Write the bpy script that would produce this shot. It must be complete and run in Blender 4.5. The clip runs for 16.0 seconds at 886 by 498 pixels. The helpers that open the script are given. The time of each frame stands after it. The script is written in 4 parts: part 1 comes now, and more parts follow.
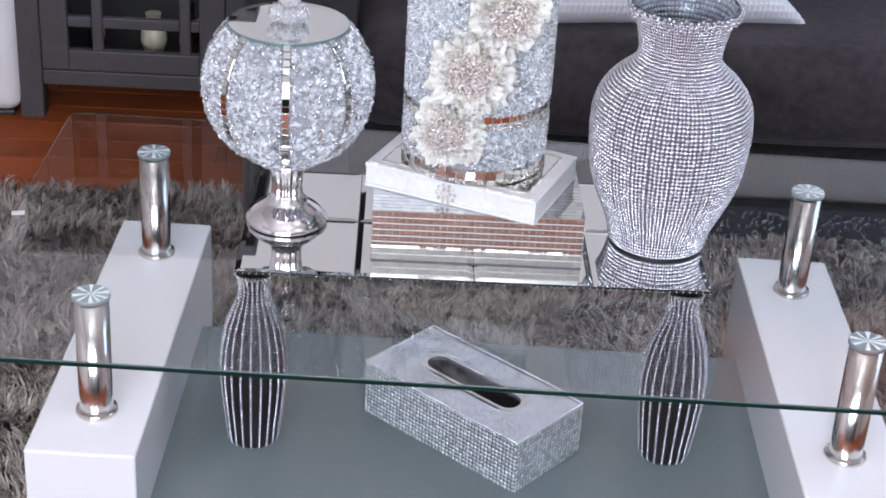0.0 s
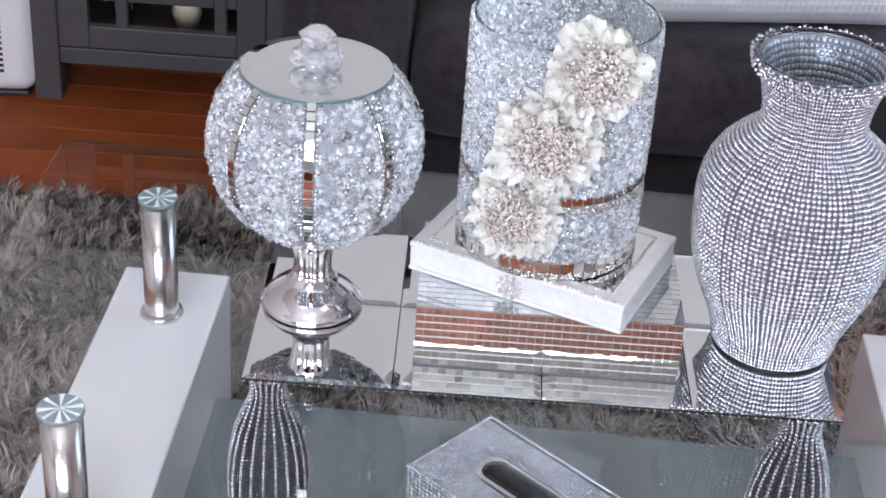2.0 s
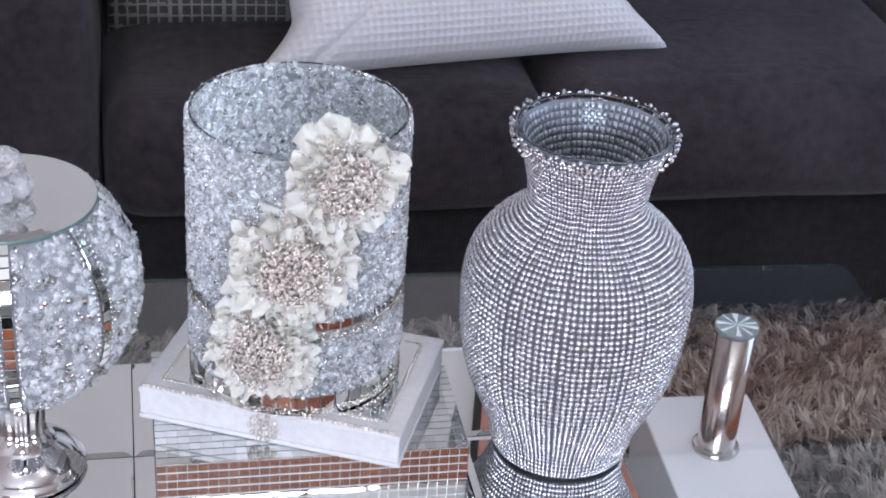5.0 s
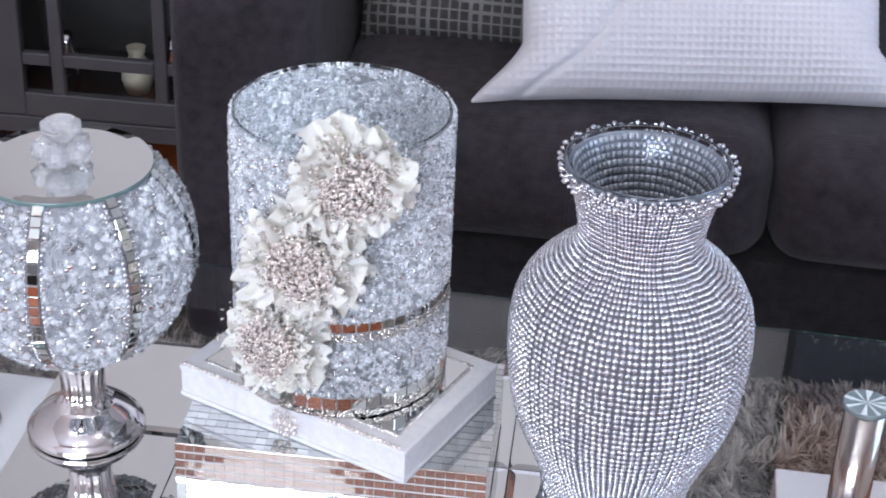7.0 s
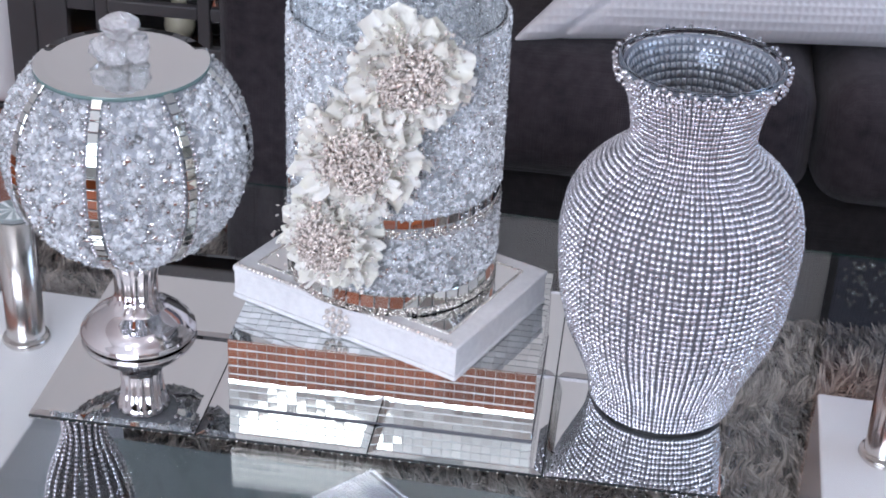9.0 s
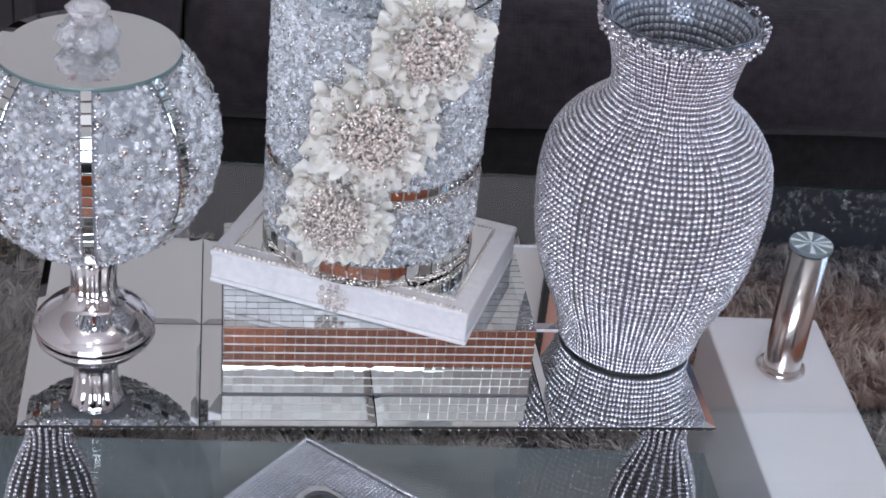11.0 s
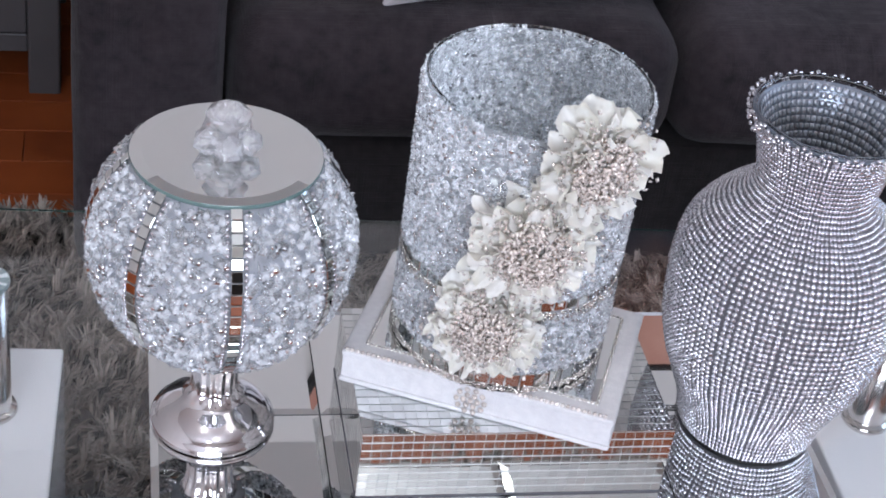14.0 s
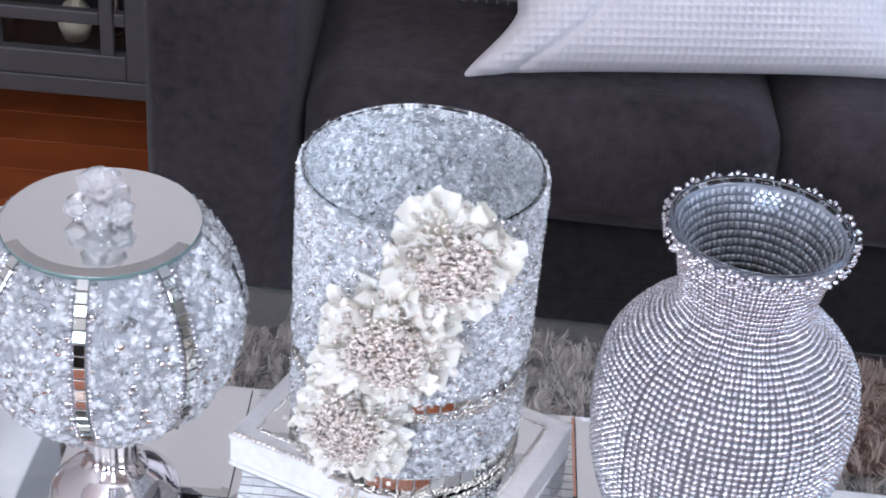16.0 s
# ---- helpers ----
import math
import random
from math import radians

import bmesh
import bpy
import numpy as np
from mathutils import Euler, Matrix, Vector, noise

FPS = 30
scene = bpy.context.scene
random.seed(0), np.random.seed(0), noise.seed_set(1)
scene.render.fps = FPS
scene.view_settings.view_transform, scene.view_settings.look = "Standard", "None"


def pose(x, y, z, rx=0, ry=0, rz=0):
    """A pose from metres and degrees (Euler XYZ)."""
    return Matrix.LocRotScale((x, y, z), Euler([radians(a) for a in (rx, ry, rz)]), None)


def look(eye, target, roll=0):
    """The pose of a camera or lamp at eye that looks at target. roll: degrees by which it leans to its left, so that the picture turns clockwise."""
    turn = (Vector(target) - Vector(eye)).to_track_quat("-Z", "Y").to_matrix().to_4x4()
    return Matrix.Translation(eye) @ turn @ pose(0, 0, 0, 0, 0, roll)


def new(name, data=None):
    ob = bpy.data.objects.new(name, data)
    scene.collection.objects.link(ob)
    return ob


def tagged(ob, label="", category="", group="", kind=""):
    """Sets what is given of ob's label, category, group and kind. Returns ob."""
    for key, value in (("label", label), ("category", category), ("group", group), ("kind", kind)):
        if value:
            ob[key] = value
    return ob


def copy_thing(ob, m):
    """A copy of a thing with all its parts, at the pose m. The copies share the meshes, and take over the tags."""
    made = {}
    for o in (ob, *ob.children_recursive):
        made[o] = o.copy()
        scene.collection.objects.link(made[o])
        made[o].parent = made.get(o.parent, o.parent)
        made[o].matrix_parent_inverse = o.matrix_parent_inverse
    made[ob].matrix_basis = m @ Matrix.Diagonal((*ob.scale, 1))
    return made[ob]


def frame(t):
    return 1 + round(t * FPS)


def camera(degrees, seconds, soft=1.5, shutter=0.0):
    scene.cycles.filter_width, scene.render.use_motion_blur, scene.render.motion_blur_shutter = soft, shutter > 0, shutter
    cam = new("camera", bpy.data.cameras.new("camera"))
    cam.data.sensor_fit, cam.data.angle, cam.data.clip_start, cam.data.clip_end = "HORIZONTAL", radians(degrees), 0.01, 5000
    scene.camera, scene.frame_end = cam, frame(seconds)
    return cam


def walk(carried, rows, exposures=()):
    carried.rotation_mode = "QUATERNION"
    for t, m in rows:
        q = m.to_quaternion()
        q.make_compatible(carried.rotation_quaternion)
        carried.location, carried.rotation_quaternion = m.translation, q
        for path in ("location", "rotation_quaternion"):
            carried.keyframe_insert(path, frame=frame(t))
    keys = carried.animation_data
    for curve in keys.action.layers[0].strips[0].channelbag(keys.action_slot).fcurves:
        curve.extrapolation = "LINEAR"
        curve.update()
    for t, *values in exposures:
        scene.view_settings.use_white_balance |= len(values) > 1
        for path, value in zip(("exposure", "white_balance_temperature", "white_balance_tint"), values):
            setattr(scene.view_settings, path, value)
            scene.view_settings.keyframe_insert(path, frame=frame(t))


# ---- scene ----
cam = camera(30.4, 16.0, soft=1.7, shutter=0.4)
PATH = [
    (0, (-0.113, -1.966, 1.453), (-0.044, -0.197, 0.523), 3.6),
    (0.5, (-0.113, -1.851, 1.437), (-0.054, -0.097, 0.477), 4.3),
    (1, (-0.109, -1.702, 1.442), (-0.085, 0.039, 0.458), 4.5),
    (1.5, (-0.1, -1.57, 1.435), (-0.1, 0.156, 0.425), 4.5),
    (2, (-0.104, -1.486, 1.431), (-0.112, 0.225, 0.396), 4.0),
    (2.5, (-0.139, -1.399, 1.433), (-0.099, 0.302, 0.38), 3.9),
    (3, (-0.183, -1.315, 1.425), (-0.043, 0.374, 0.363), 4.8),
    (3.5, (-0.21, -1.257, 1.419), (0.021, 0.415, 0.346), 4.9),
    (4, (-0.21, -1.239, 1.409), (0.109, 0.436, 0.363), 4.8),
    (4.5, (-0.17, -1.207, 1.425), (0.184, 0.448, 0.359), 4.7),
    (4.7, (-0.164, -1.227, 1.412), (0.221, 0.441, 0.378), 4.3),
    (6.8, (0.197, -1.217, 1.383), (0.056, 0.519, 0.4), 2.1),
    (7, (0.207, -1.217, 1.38), (0.03, 0.512, 0.389), 2.4),
    (7.5, (0.245, -1.223, 1.358), (-0.015, 0.496, 0.369), 2.1),
    (8, (0.257, -1.236, 1.338), (-0.023, 0.484, 0.356), 1.9),
    (8.5, (0.236, -1.252, 1.325), (-0.012, 0.472, 0.342), 2.5),
    (9, (0.193, -1.269, 1.318), (-0.014, 0.45, 0.317), 2.6),
    (9.5, (0.143, -1.289, 1.315), (-0.001, 0.431, 0.304), 2.7),
    (9.7, (0.096, -1.298, 1.303), (0.03, 0.432, 0.301), 3.4),
    (12, (-0.29, -1.231, 1.369), (0.162, 0.37, 0.259), 9.7),
    (12.5, (-0.356, -1.224, 1.388), (0.164, 0.348, 0.268), 11.8),
    (13, (-0.382, -1.193, 1.409), (0.145, 0.379, 0.29), 11.7),
    (13.5, (-0.367, -1.151, 1.425), (0.09, 0.442, 0.306), 9.9),
    (14, (-0.338, -1.106, 1.431), (0.06, 0.489, 0.291), 8.6),
    (14.5, (-0.27, -1.084, 1.439), (0.027, 0.515, 0.274), 6.9),
    (15, (-0.187, -1.066, 1.452), (0.021, 0.56, 0.306), 6.7),
    (15.5, (-0.092, -1.053, 1.45), (0.01, 0.591, 0.316), 6.0),
    (16, (0.013, -1.044, 1.437), (0.015, 0.615, 0.32), 5.1),
]
walk(cam, [(t, look(eye, target, roll)) for t, eye, target, roll in PATH],
     [(0, 0.22, 5850, 13.5), (1.5, 0.21, 5850, 13.5), (2.5, 0.17, 5850, 13.5), (3.5, -0.04, 5820, 13.5), (4.5, -0.04, 5780, 13.5), (7, 0.16, 5720, 13.5), (8.5, 0.04, 5720, 13.5), (9, 0.02, 5730, 13.5), (9.5, -0.34, 5750, 13.5), (12, -0.18, 5850, 13.5), (14, -0.05, 5820, 13.5), (15, 0.06, 5750, 13.5), (16, 0.26, 5700, 13.5)])

# ---- light ----
world = bpy.data.worlds.new("world")
scene.world = world
world.use_nodes = True
wn = world.node_tree
sky = wn.nodes.new("ShaderNodeTexSky")
sky.sky_type = 'NISHITA'
sky.sun_disc = False
sky.sun_elevation, sky.sun_rotation = radians(40), radians(200)
wn.links.new(sky.outputs[0], wn.nodes["Background"].inputs[0])
wn.nodes["Background"].inputs[1].default_value = 0.12


def area_lamp(name, m, w, h, power, colour):
    data = bpy.data.lights.new(name, 'AREA')
    data.shape, data.size, data.size_y, data.energy, data.color = 'RECTANGLE', w, h, power, colour
    ob = new(name, data)
    ob.matrix_world = m
    return ob


area_lamp("window_light", look((-0.6, -3.12, 1.36), (-0.6, 0, 0.9)), 2.2, 0.80, 76, (0.90, 0.94, 1.0))
area_lamp("side_window_light", look((2.92, 0.2, 1.55), (0, 0.2, 0.9)), 1.7, 1.3, 22, (0.66, 0.82, 1.0))
for lx, ly, lp in ((-0.75, -0.9, 9), (0.85, -0.9, 9), (-0.75, 0.75, 3.5), (0.85, 0.75, 7), (0.05, -2.0, 9)):
    spot = bpy.data.lights.new("downlight_lamp", 'POINT')
    spot.energy, spot.shadow_soft_size, spot.color = lp, 0.025, (1.0, 0.93, 0.84)
    ob = new("downlight_lamp", spot)
    ob.location = (lx, ly, 2.36)


# ---- materials ----
def material(name, base, rough=0.5, metal=0.0, spec=0.5, second=None, scale=30.0, bump=0.0, bump_scale=200.0,
             coat=0.0, transmission=0.0, ior=1.45, island=0.0, rand=0.0, sheen=0.0, rough_var=0.0, aniso=0.0):
    m = bpy.data.materials.new(name)
    m.use_nodes = True
    nt = m.node_tree
    b = nt.nodes["Principled BSDF"]
    b.inputs["Base Color"].default_value = (*base, 1)
    b.inputs["Roughness"].default_value = rough
    b.inputs["Metallic"].default_value = metal
    b.inputs["Specular IOR Level"].default_value = spec
    b.inputs["Coat Weight"].default_value = coat
    b.inputs["Coat Roughness"].default_value = 0.05
    b.inputs["Transmission Weight"].default_value = transmission
    b.inputs["IOR"].default_value = ior
    b.inputs["Sheen Weight"].default_value = sheen
    tc = nt.nodes.new("ShaderNodeTexCoord")
    colour = None
    if second is not None:
        n = nt.nodes.new("ShaderNodeTexNoise")
        n.inputs["Scale"].default_value = scale
        n.inputs["Detail"].default_value = 6
        nt.links.new(tc.outputs["Object"], n.inputs["Vector"])
        n2 = nt.nodes.new("ShaderNodeTexNoise")
        n2.inputs["Scale"].default_value = scale * 0.12
        n2.inputs["Detail"].default_value = 3
        nt.links.new(tc.outputs["Object"], n2.inputs["Vector"])
        add = nt.nodes.new("ShaderNodeMath")
        add.operation = 'ADD'
        nt.links.new(n.outputs["Fac"], add.inputs[0])
        nt.links.new(n2.outputs["Fac"], add.inputs[1])
        ramp = nt.nodes.new("ShaderNodeMapRange")
        ramp.inputs["From Min"].default_value, ramp.inputs["From Max"].default_value = 0.7, 1.3
        nt.links.new(add.outputs[0], ramp.inputs["Value"])
        mix = nt.nodes.new("ShaderNodeMix")
        mix.data_type = 'RGBA'
        mix.inputs["A"].default_value = (*base, 1)
        mix.inputs["B"].default_value = (*second, 1)
        nt.links.new(ramp.outputs[0], mix.inputs["Factor"])
        colour = mix.outputs["Result"]
        if rough_var:
            mr = nt.nodes.new("ShaderNodeMapRange")
            mr.inputs["To Min"].default_value, mr.inputs["To Max"].default_value = rough, rough + rough_var
            nt.links.new(n2.outputs["Fac"], mr.inputs["Value"])
            nt.links.new(mr.outputs[0], b.inputs["Roughness"])
    if island or rand:
        if island:
            src = nt.nodes.new("ShaderNodeNewGeometry").outputs["Random Per Island"]
            amount = island
        else:
            src = nt.nodes.new("ShaderNodeObjectInfo").outputs["Random"]
            amount = rand
        mr = nt.nodes.new("ShaderNodeMapRange")
        mr.inputs["To Min"].default_value, mr.inputs["To Max"].default_value = 1 - amount, 1 + amount * 0.35
        nt.links.new(src, mr.inputs["Value"])
        hsv = nt.nodes.new("ShaderNodeHueSaturation")
        hsv.inputs["Color"].default_value = (*base, 1)
        if colour is not None:
            nt.links.new(colour, hsv.inputs["Color"])
        nt.links.new(mr.outputs[0], hsv.inputs["Value"])
        colour = hsv.outputs["Color"]
    if colour is not None:
        nt.links.new(colour, b.inputs["Base Color"])
    if bump:
        bn = nt.nodes.new("ShaderNodeTexNoise")
        bn.inputs["Scale"].default_value = bump_scale
        bn.inputs["Detail"].default_value = 4
        nt.links.new(tc.outputs["Object"], bn.inputs["Vector"])
        bu = nt.nodes.new("ShaderNodeBump")
        bu.inputs["Strength"].default_value = bump
        bu.inputs["Distance"].default_value = 0.002
        nt.links.new(bn.outputs["Fac"], bu.inputs["Height"])
        nt.links.new(bu.outputs[0], b.inputs["Normal"])
    if aniso:
        b.inputs["Anisotropic"].default_value = aniso
        tg = nt.nodes.new("ShaderNodeTangent")
        tg.direction_type, tg.axis = 'RADIAL', 'Z'
        nt.links.new(tg.outputs[0], b.inputs["Tangent"])
    return m


def wood_floor():
    m = material("oiled_wood", (0.36, 0.088, 0.021), 0.5, spec=0.2, second=(0.24, 0.052, 0.013), scale=9, rand=0.35, rough_var=0.15)
    nt = m.node_tree
    tc = nt.nodes.new("ShaderNodeTexCoord")
    mp = nt.nodes.new("ShaderNodeMapping")
    mp.inputs["Scale"].default_value = (3, 60, 60)
    nz = nt.nodes.new("ShaderNodeTexNoise")
    nz.inputs["Scale"].default_value, nz.inputs["Detail"].default_value = 2, 6
    nt.links.new(tc.outputs["Object"], mp.inputs["Vector"])
    nt.links.new(mp.outputs[0], nz.inputs["Vector"])
    bu = nt.nodes.new("ShaderNodeBump")
    bu.inputs["Strength"].default_value, bu.inputs["Distance"].default_value = 0.12, 0.001
    nt.links.new(nz.outputs["Fac"], bu.inputs["Height"])
    nt.links.new(bu.outputs[0], nt.nodes["Principled BSDF"].inputs["Normal"])
    return m


def woven(name, a, b, cell, rough=0.9, bump=0.6):
    """Fabric with fine crossing threads and a soft mottling."""
    m = material(name, a, rough, second=b, scale=55, spec=0.15, sheen=0.10)
    nt = m.node_tree
    tc = nt.nodes.new("ShaderNodeTexCoord")
    waves = []
    for k, sc in enumerate(((1, 0.02, 0.02), (0.02, 1, 1))):
        mp = nt.nodes.new("ShaderNodeMapping")
        mp.inputs["Scale"].default_value = [v / cell for v in sc]
        nz = nt.nodes.new("ShaderNodeTexNoise")
        nz.inputs["Scale"].default_value, nz.inputs["Detail"].default_value = 1, 2
        nt.links.new(tc.outputs["Object"], mp.inputs["Vector"])
        nt.links.new(mp.outputs[0], nz.inputs["Vector"])
        waves.append(nz.outputs["Fac"])
    ad = nt.nodes.new("ShaderNodeMath")
    ad.operation = 'ADD'
    nt.links.new(waves[0], ad.inputs[0])
    nt.links.new(waves[1], ad.inputs[1])
    bu = nt.nodes.new("ShaderNodeBump")
    bu.inputs["Strength"].default_value, bu.inputs["Distance"].default_value = bump, 0.002
    nt.links.new(ad.outputs[0], bu.inputs["Height"])
    nt.links.new(bu.outputs[0], nt.nodes["Principled BSDF"].inputs["Normal"])
    return m


M_WOOD = wood_floor()
M_WALL = material("painted_plaster", (0.70, 0.675, 0.655), 0.85, second=(0.66, 0.635, 0.615), scale=4, bump=0.1)
M_CEIL = material("ceiling_paint", (0.80, 0.79, 0.77), 0.9, second=(0.77, 0.76, 0.74), scale=3)
M_WHITE = material("white_lacquer", (0.80, 0.79, 0.80), 0.12, coat=0.5, second=(0.77, 0.76, 0.77), scale=5, rough_var=0.06)
M_GLASS = material("table_glass", (0.955, 0.975, 0.975), 0.0, transmission=1.0, ior=1.5)
M_GLASS_EDGE = material("green_glass_edge", (0.003, 0.018, 0.014), 0.1, spec=0.3, second=(0.007, 0.032, 0.025), scale=12)
M_CHAMFER = material("ground_glass_chamfer", (0.10, 0.135, 0.13), 0.2, spec=0.8, second=(0.07, 0.10, 0.095), scale=25)
M_SHELF = material("frosted_glass", (0.155, 0.185, 0.185), 0.04, second=(0.14, 0.168, 0.168), scale=4, coat=0.3, rough_var=0.05)
M_CLEAR = material("clear_glass", (0.97, 0.985, 0.99), 0.0, transmission=1.0, ior=1.3)
M_CRYSTAL = material("cut_crystal", (0.99, 0.99, 1.0), 0.01, transmission=0.78, spec=1.0, ior=1.5)
M_STEEL = material("brushed_steel", (0.72, 0.69, 0.66), 0.12, metal=1.0, second=(0.64, 0.60, 0.56), scale=40, rough_var=0.1)
M_DISC = material("turned_aluminium", (0.36, 0.43, 0.44), 0.4, metal=0.7, aniso=0.7)
# matt white that paints the lamp highlights on the turned discs
M_GLINT = material("painted_glint", (0.90, 0.92, 0.92), 0.5, second=(0.82, 0.85, 0.85), scale=90)


M_CHROME = material("polished_chrome", (0.86, 0.84, 0.85), 0.05, metal=1.0, second=(0.80, 0.78, 0.80), scale=30)
M_MIRROR = material("mirror", (0.86, 0.87, 0.86), 0.015, metal=1.0)
M_MIRROR_EDGE = material("mirror_edge", (0.03, 0.035, 0.035), 0.15, spec=0.6)
M_TILE = material("mirror_tile", (0.78, 0.81, 0.785), 0.03, metal=1.0, rand=0.09)
M_TILE_J = material("mirror_tile_mosaic", (0.82, 0.84, 0.83), 0.04, metal=1.0, island=0.2)
M_CHIP = material("crushed_glass", (0.91, 0.915, 0.925), 0.03, spec=1.0, island=0.48, transmission=0.70, ior=1.5)


def some_bright(m, share_of):
    """A few of the splinters have silvered backs."""
    nt = m.node_tree
    geo = nt.nodes.new("ShaderNodeNewGeometry")
    wn1 = nt.nodes.new("ShaderNodeTexWhiteNoise")
    wn1.noise_dimensions = '1D'
    cmp = nt.nodes.new("ShaderNodeMath")
    cmp.operation = 'LESS_THAN'
    cmp.inputs[1].default_value = share_of
    nt.links.new(geo.outputs["Random Per Island"], wn1.inputs["W"])
    nt.links.new(wn1.outputs["Value"], cmp.inputs[0])
    nt.links.new(cmp.outputs[0], nt.nodes["Principled BSDF"].inputs["Metallic"])


some_bright(M_CHIP, 0.11)
M_FROST = material("frosted_clear_glass", (0.80, 0.81, 0.83), 0.35, transmission=0.80, ior=1.2, second=(0.66, 0.67, 0.69), scale=160, bump=0.8, bump_scale=500)
M_STONE = material("rhinestone", (0.78, 0.78, 0.82), 0.09, metal=0.75, spec=0.8, island=0.26, coat=0.3)
M_BACKING = material("rhinestone_backing", (0.11, 0.11, 0.125), 0.6, metal=0.0, second=(0.09, 0.09, 0.10), scale=80)
M_VASE = material("smoky_silver_glass", (0.27, 0.30, 0.36), 0.16, metal=0.3, second=(0.21, 0.24, 0.29), scale=80)
M_LINING = material("stone_backs", (0.50, 0.54, 0.60), 0.22, metal=0.45, island=0.3)
M_GROUT = material("silver_grout", (0.66, 0.68, 0.67), 0.35, second=(0.54, 0.56, 0.55), scale=120)
M_SQUARE = material("square_cut_stone", (0.60, 0.65, 0.65), 0.15, metal=0.5, spec=0.8, island=0.35)
M_LIDEDGE = material("lid_glass_edge", (0.16, 0.24, 0.23), 0.1, spec=0.7, second=(0.12, 0.19, 0.18), scale=30)
M_GLOBE = material("milky_glass", (0.36, 0.37, 0.39), 0.3, second=(0.22, 0.23, 0.25), scale=140, bump=0.6, bump_scale=400)
M_BEAD = material("silver_bead", (0.85, 0.82, 0.76), 0.12, metal=0.9, island=0.3)
M_GOLD = material("champagne_glitter", (0.95, 0.87, 0.80), 0.10, metal=0.4, island=0.32, coat=0.5)
M_PETAL = material("silk_petal", (0.88, 0.87, 0.855), 0.7, spec=0.3, sheen=0.1, second=(0.82, 0.80, 0.68), scale=45, bump=0.12, bump_scale=220)


def let_through(m, share_of):
    """Thin silk that passes some of the light from behind."""
    nt = m.node_tree
    b = nt.nodes["Principled BSDF"]
    tr = nt.nodes.new("ShaderNodeBsdfTranslucent")
    tr.inputs["Color"].default_value = (0.97, 0.95, 0.92, 1)
    mx = nt.nodes.new("ShaderNodeMixShader")
    mx.inputs[0].default_value = share_of
    nt.links.new(b.outputs[0], mx.inputs[1])
    nt.links.new(tr.outputs[0], mx.inputs[2])
    nt.links.new(mx.outputs[0], nt.nodes["Material Output"].inputs["Surface"])


let_through(M_PETAL, 0.18)
M_BOOK = material("glittered_white_card", (0.80, 0.79, 0.79), 0.45, second=(0.68, 0.67, 0.68), scale=160, bump=0.5, bump_scale=500)
M_BLACK = material("black_glaze", (0.010, 0.009, 0.009), 0.35, spec=0.3, second=(0.018, 0.016, 0.016), scale=40)
M_SOFA = woven("charcoal_fabric", (0.0215, 0.0182, 0.0212), (0.053, 0.0435, 0.0495), 0.0020)
# sofa fabric darkened to carry the shade below the seat cushions
M_BASE_SHADED = woven("shaded_base_fabric", (0.010, 0.009, 0.0095), (0.022, 0.019, 0.020), 0.0020)
M_PILLOW = material("white_waffle_cotton", (0.80, 0.79, 0.82), 0.9, second=(0.76, 0.75, 0.78), scale=120, bump=0.5, bump_scale=900, sheen=0.3)
M_CHECK = material("dark_waffle_cotton", (0.05, 0.047, 0.045), 0.9, second=(0.075, 0.072, 0.068), scale=120, bump=0.4, bump_scale=700)
M_CHECK_LINE = material("pale_check_thread", (0.24, 0.235, 0.22), 0.9, second=(0.17, 0.165, 0.155), scale=200)
M_CAB = material("grey_painted_wood", (0.066, 0.061, 0.062), 0.45, second=(0.054, 0.050, 0.051), scale=14, bump=0.08, bump_scale=90, rough_var=0.12)


def painted_canvas():
    """Brushed slate blue that turns to copper and rose towards the top."""
    m = material("painted_canvas", (0.10, 0.112, 0.150), 0.6, second=(0.065, 0.075, 0.105), scale=7, bump=0.3, bump_scale=300)
    nt = m.node_tree
    b = nt.nodes["Principled BSDF"]
    low = b.inputs["Base Color"].links[0].from_socket
    tc = nt.nodes.new("ShaderNodeTexCoord")
    sep = nt.nodes.new("ShaderNodeSeparateXYZ")
    nz = nt.nodes.new("ShaderNodeTexNoise")
    nz.inputs["Scale"].default_value, nz.inputs["Detail"].default_value = 6, 5
    ad = nt.nodes.new("ShaderNodeMath")
    ad.operation, ad.inputs[1].default_value = 'MULTIPLY_ADD', 0.35
    mr = nt.nodes.new("ShaderNodeMapRange")
    mr.inputs["From Min"].default_value, mr.inputs["From Max"].default_value = 0.50, 0.66
    cop = nt.nodes.new("ShaderNodeMix")
    cop.data_type = 'RGBA'
    cop.inputs["A"].default_value, cop.inputs["B"].default_value = (0.36, 0.13, 0.085, 1), (0.62, 0.36, 0.28, 1)
    mix = nt.nodes.new("ShaderNodeMix")
    mix.data_type = 'RGBA'
    nt.links.new(tc.outputs["Object"], sep.inputs[0])
    nt.links.new(tc.outputs["Object"], nz.inputs["Vector"])
    nt.links.new(nz.outputs["Fac"], ad.inputs[0])
    nt.links.new(sep.outputs["Z"], ad.inputs[2])
    nt.links.new(ad.outputs[0], mr.inputs["Value"])
    nt.links.new(nz.outputs["Fac"], cop.inputs["Factor"])
    nt.links.new(mr.outputs[0], mix.inputs["Factor"])
    nt.links.new(low, mix.inputs["A"])
    nt.links.new(cop.outputs["Result"], mix.inputs["B"])
    nt.links.new(mix.outputs["Result"], b.inputs["Base Color"])
    return m


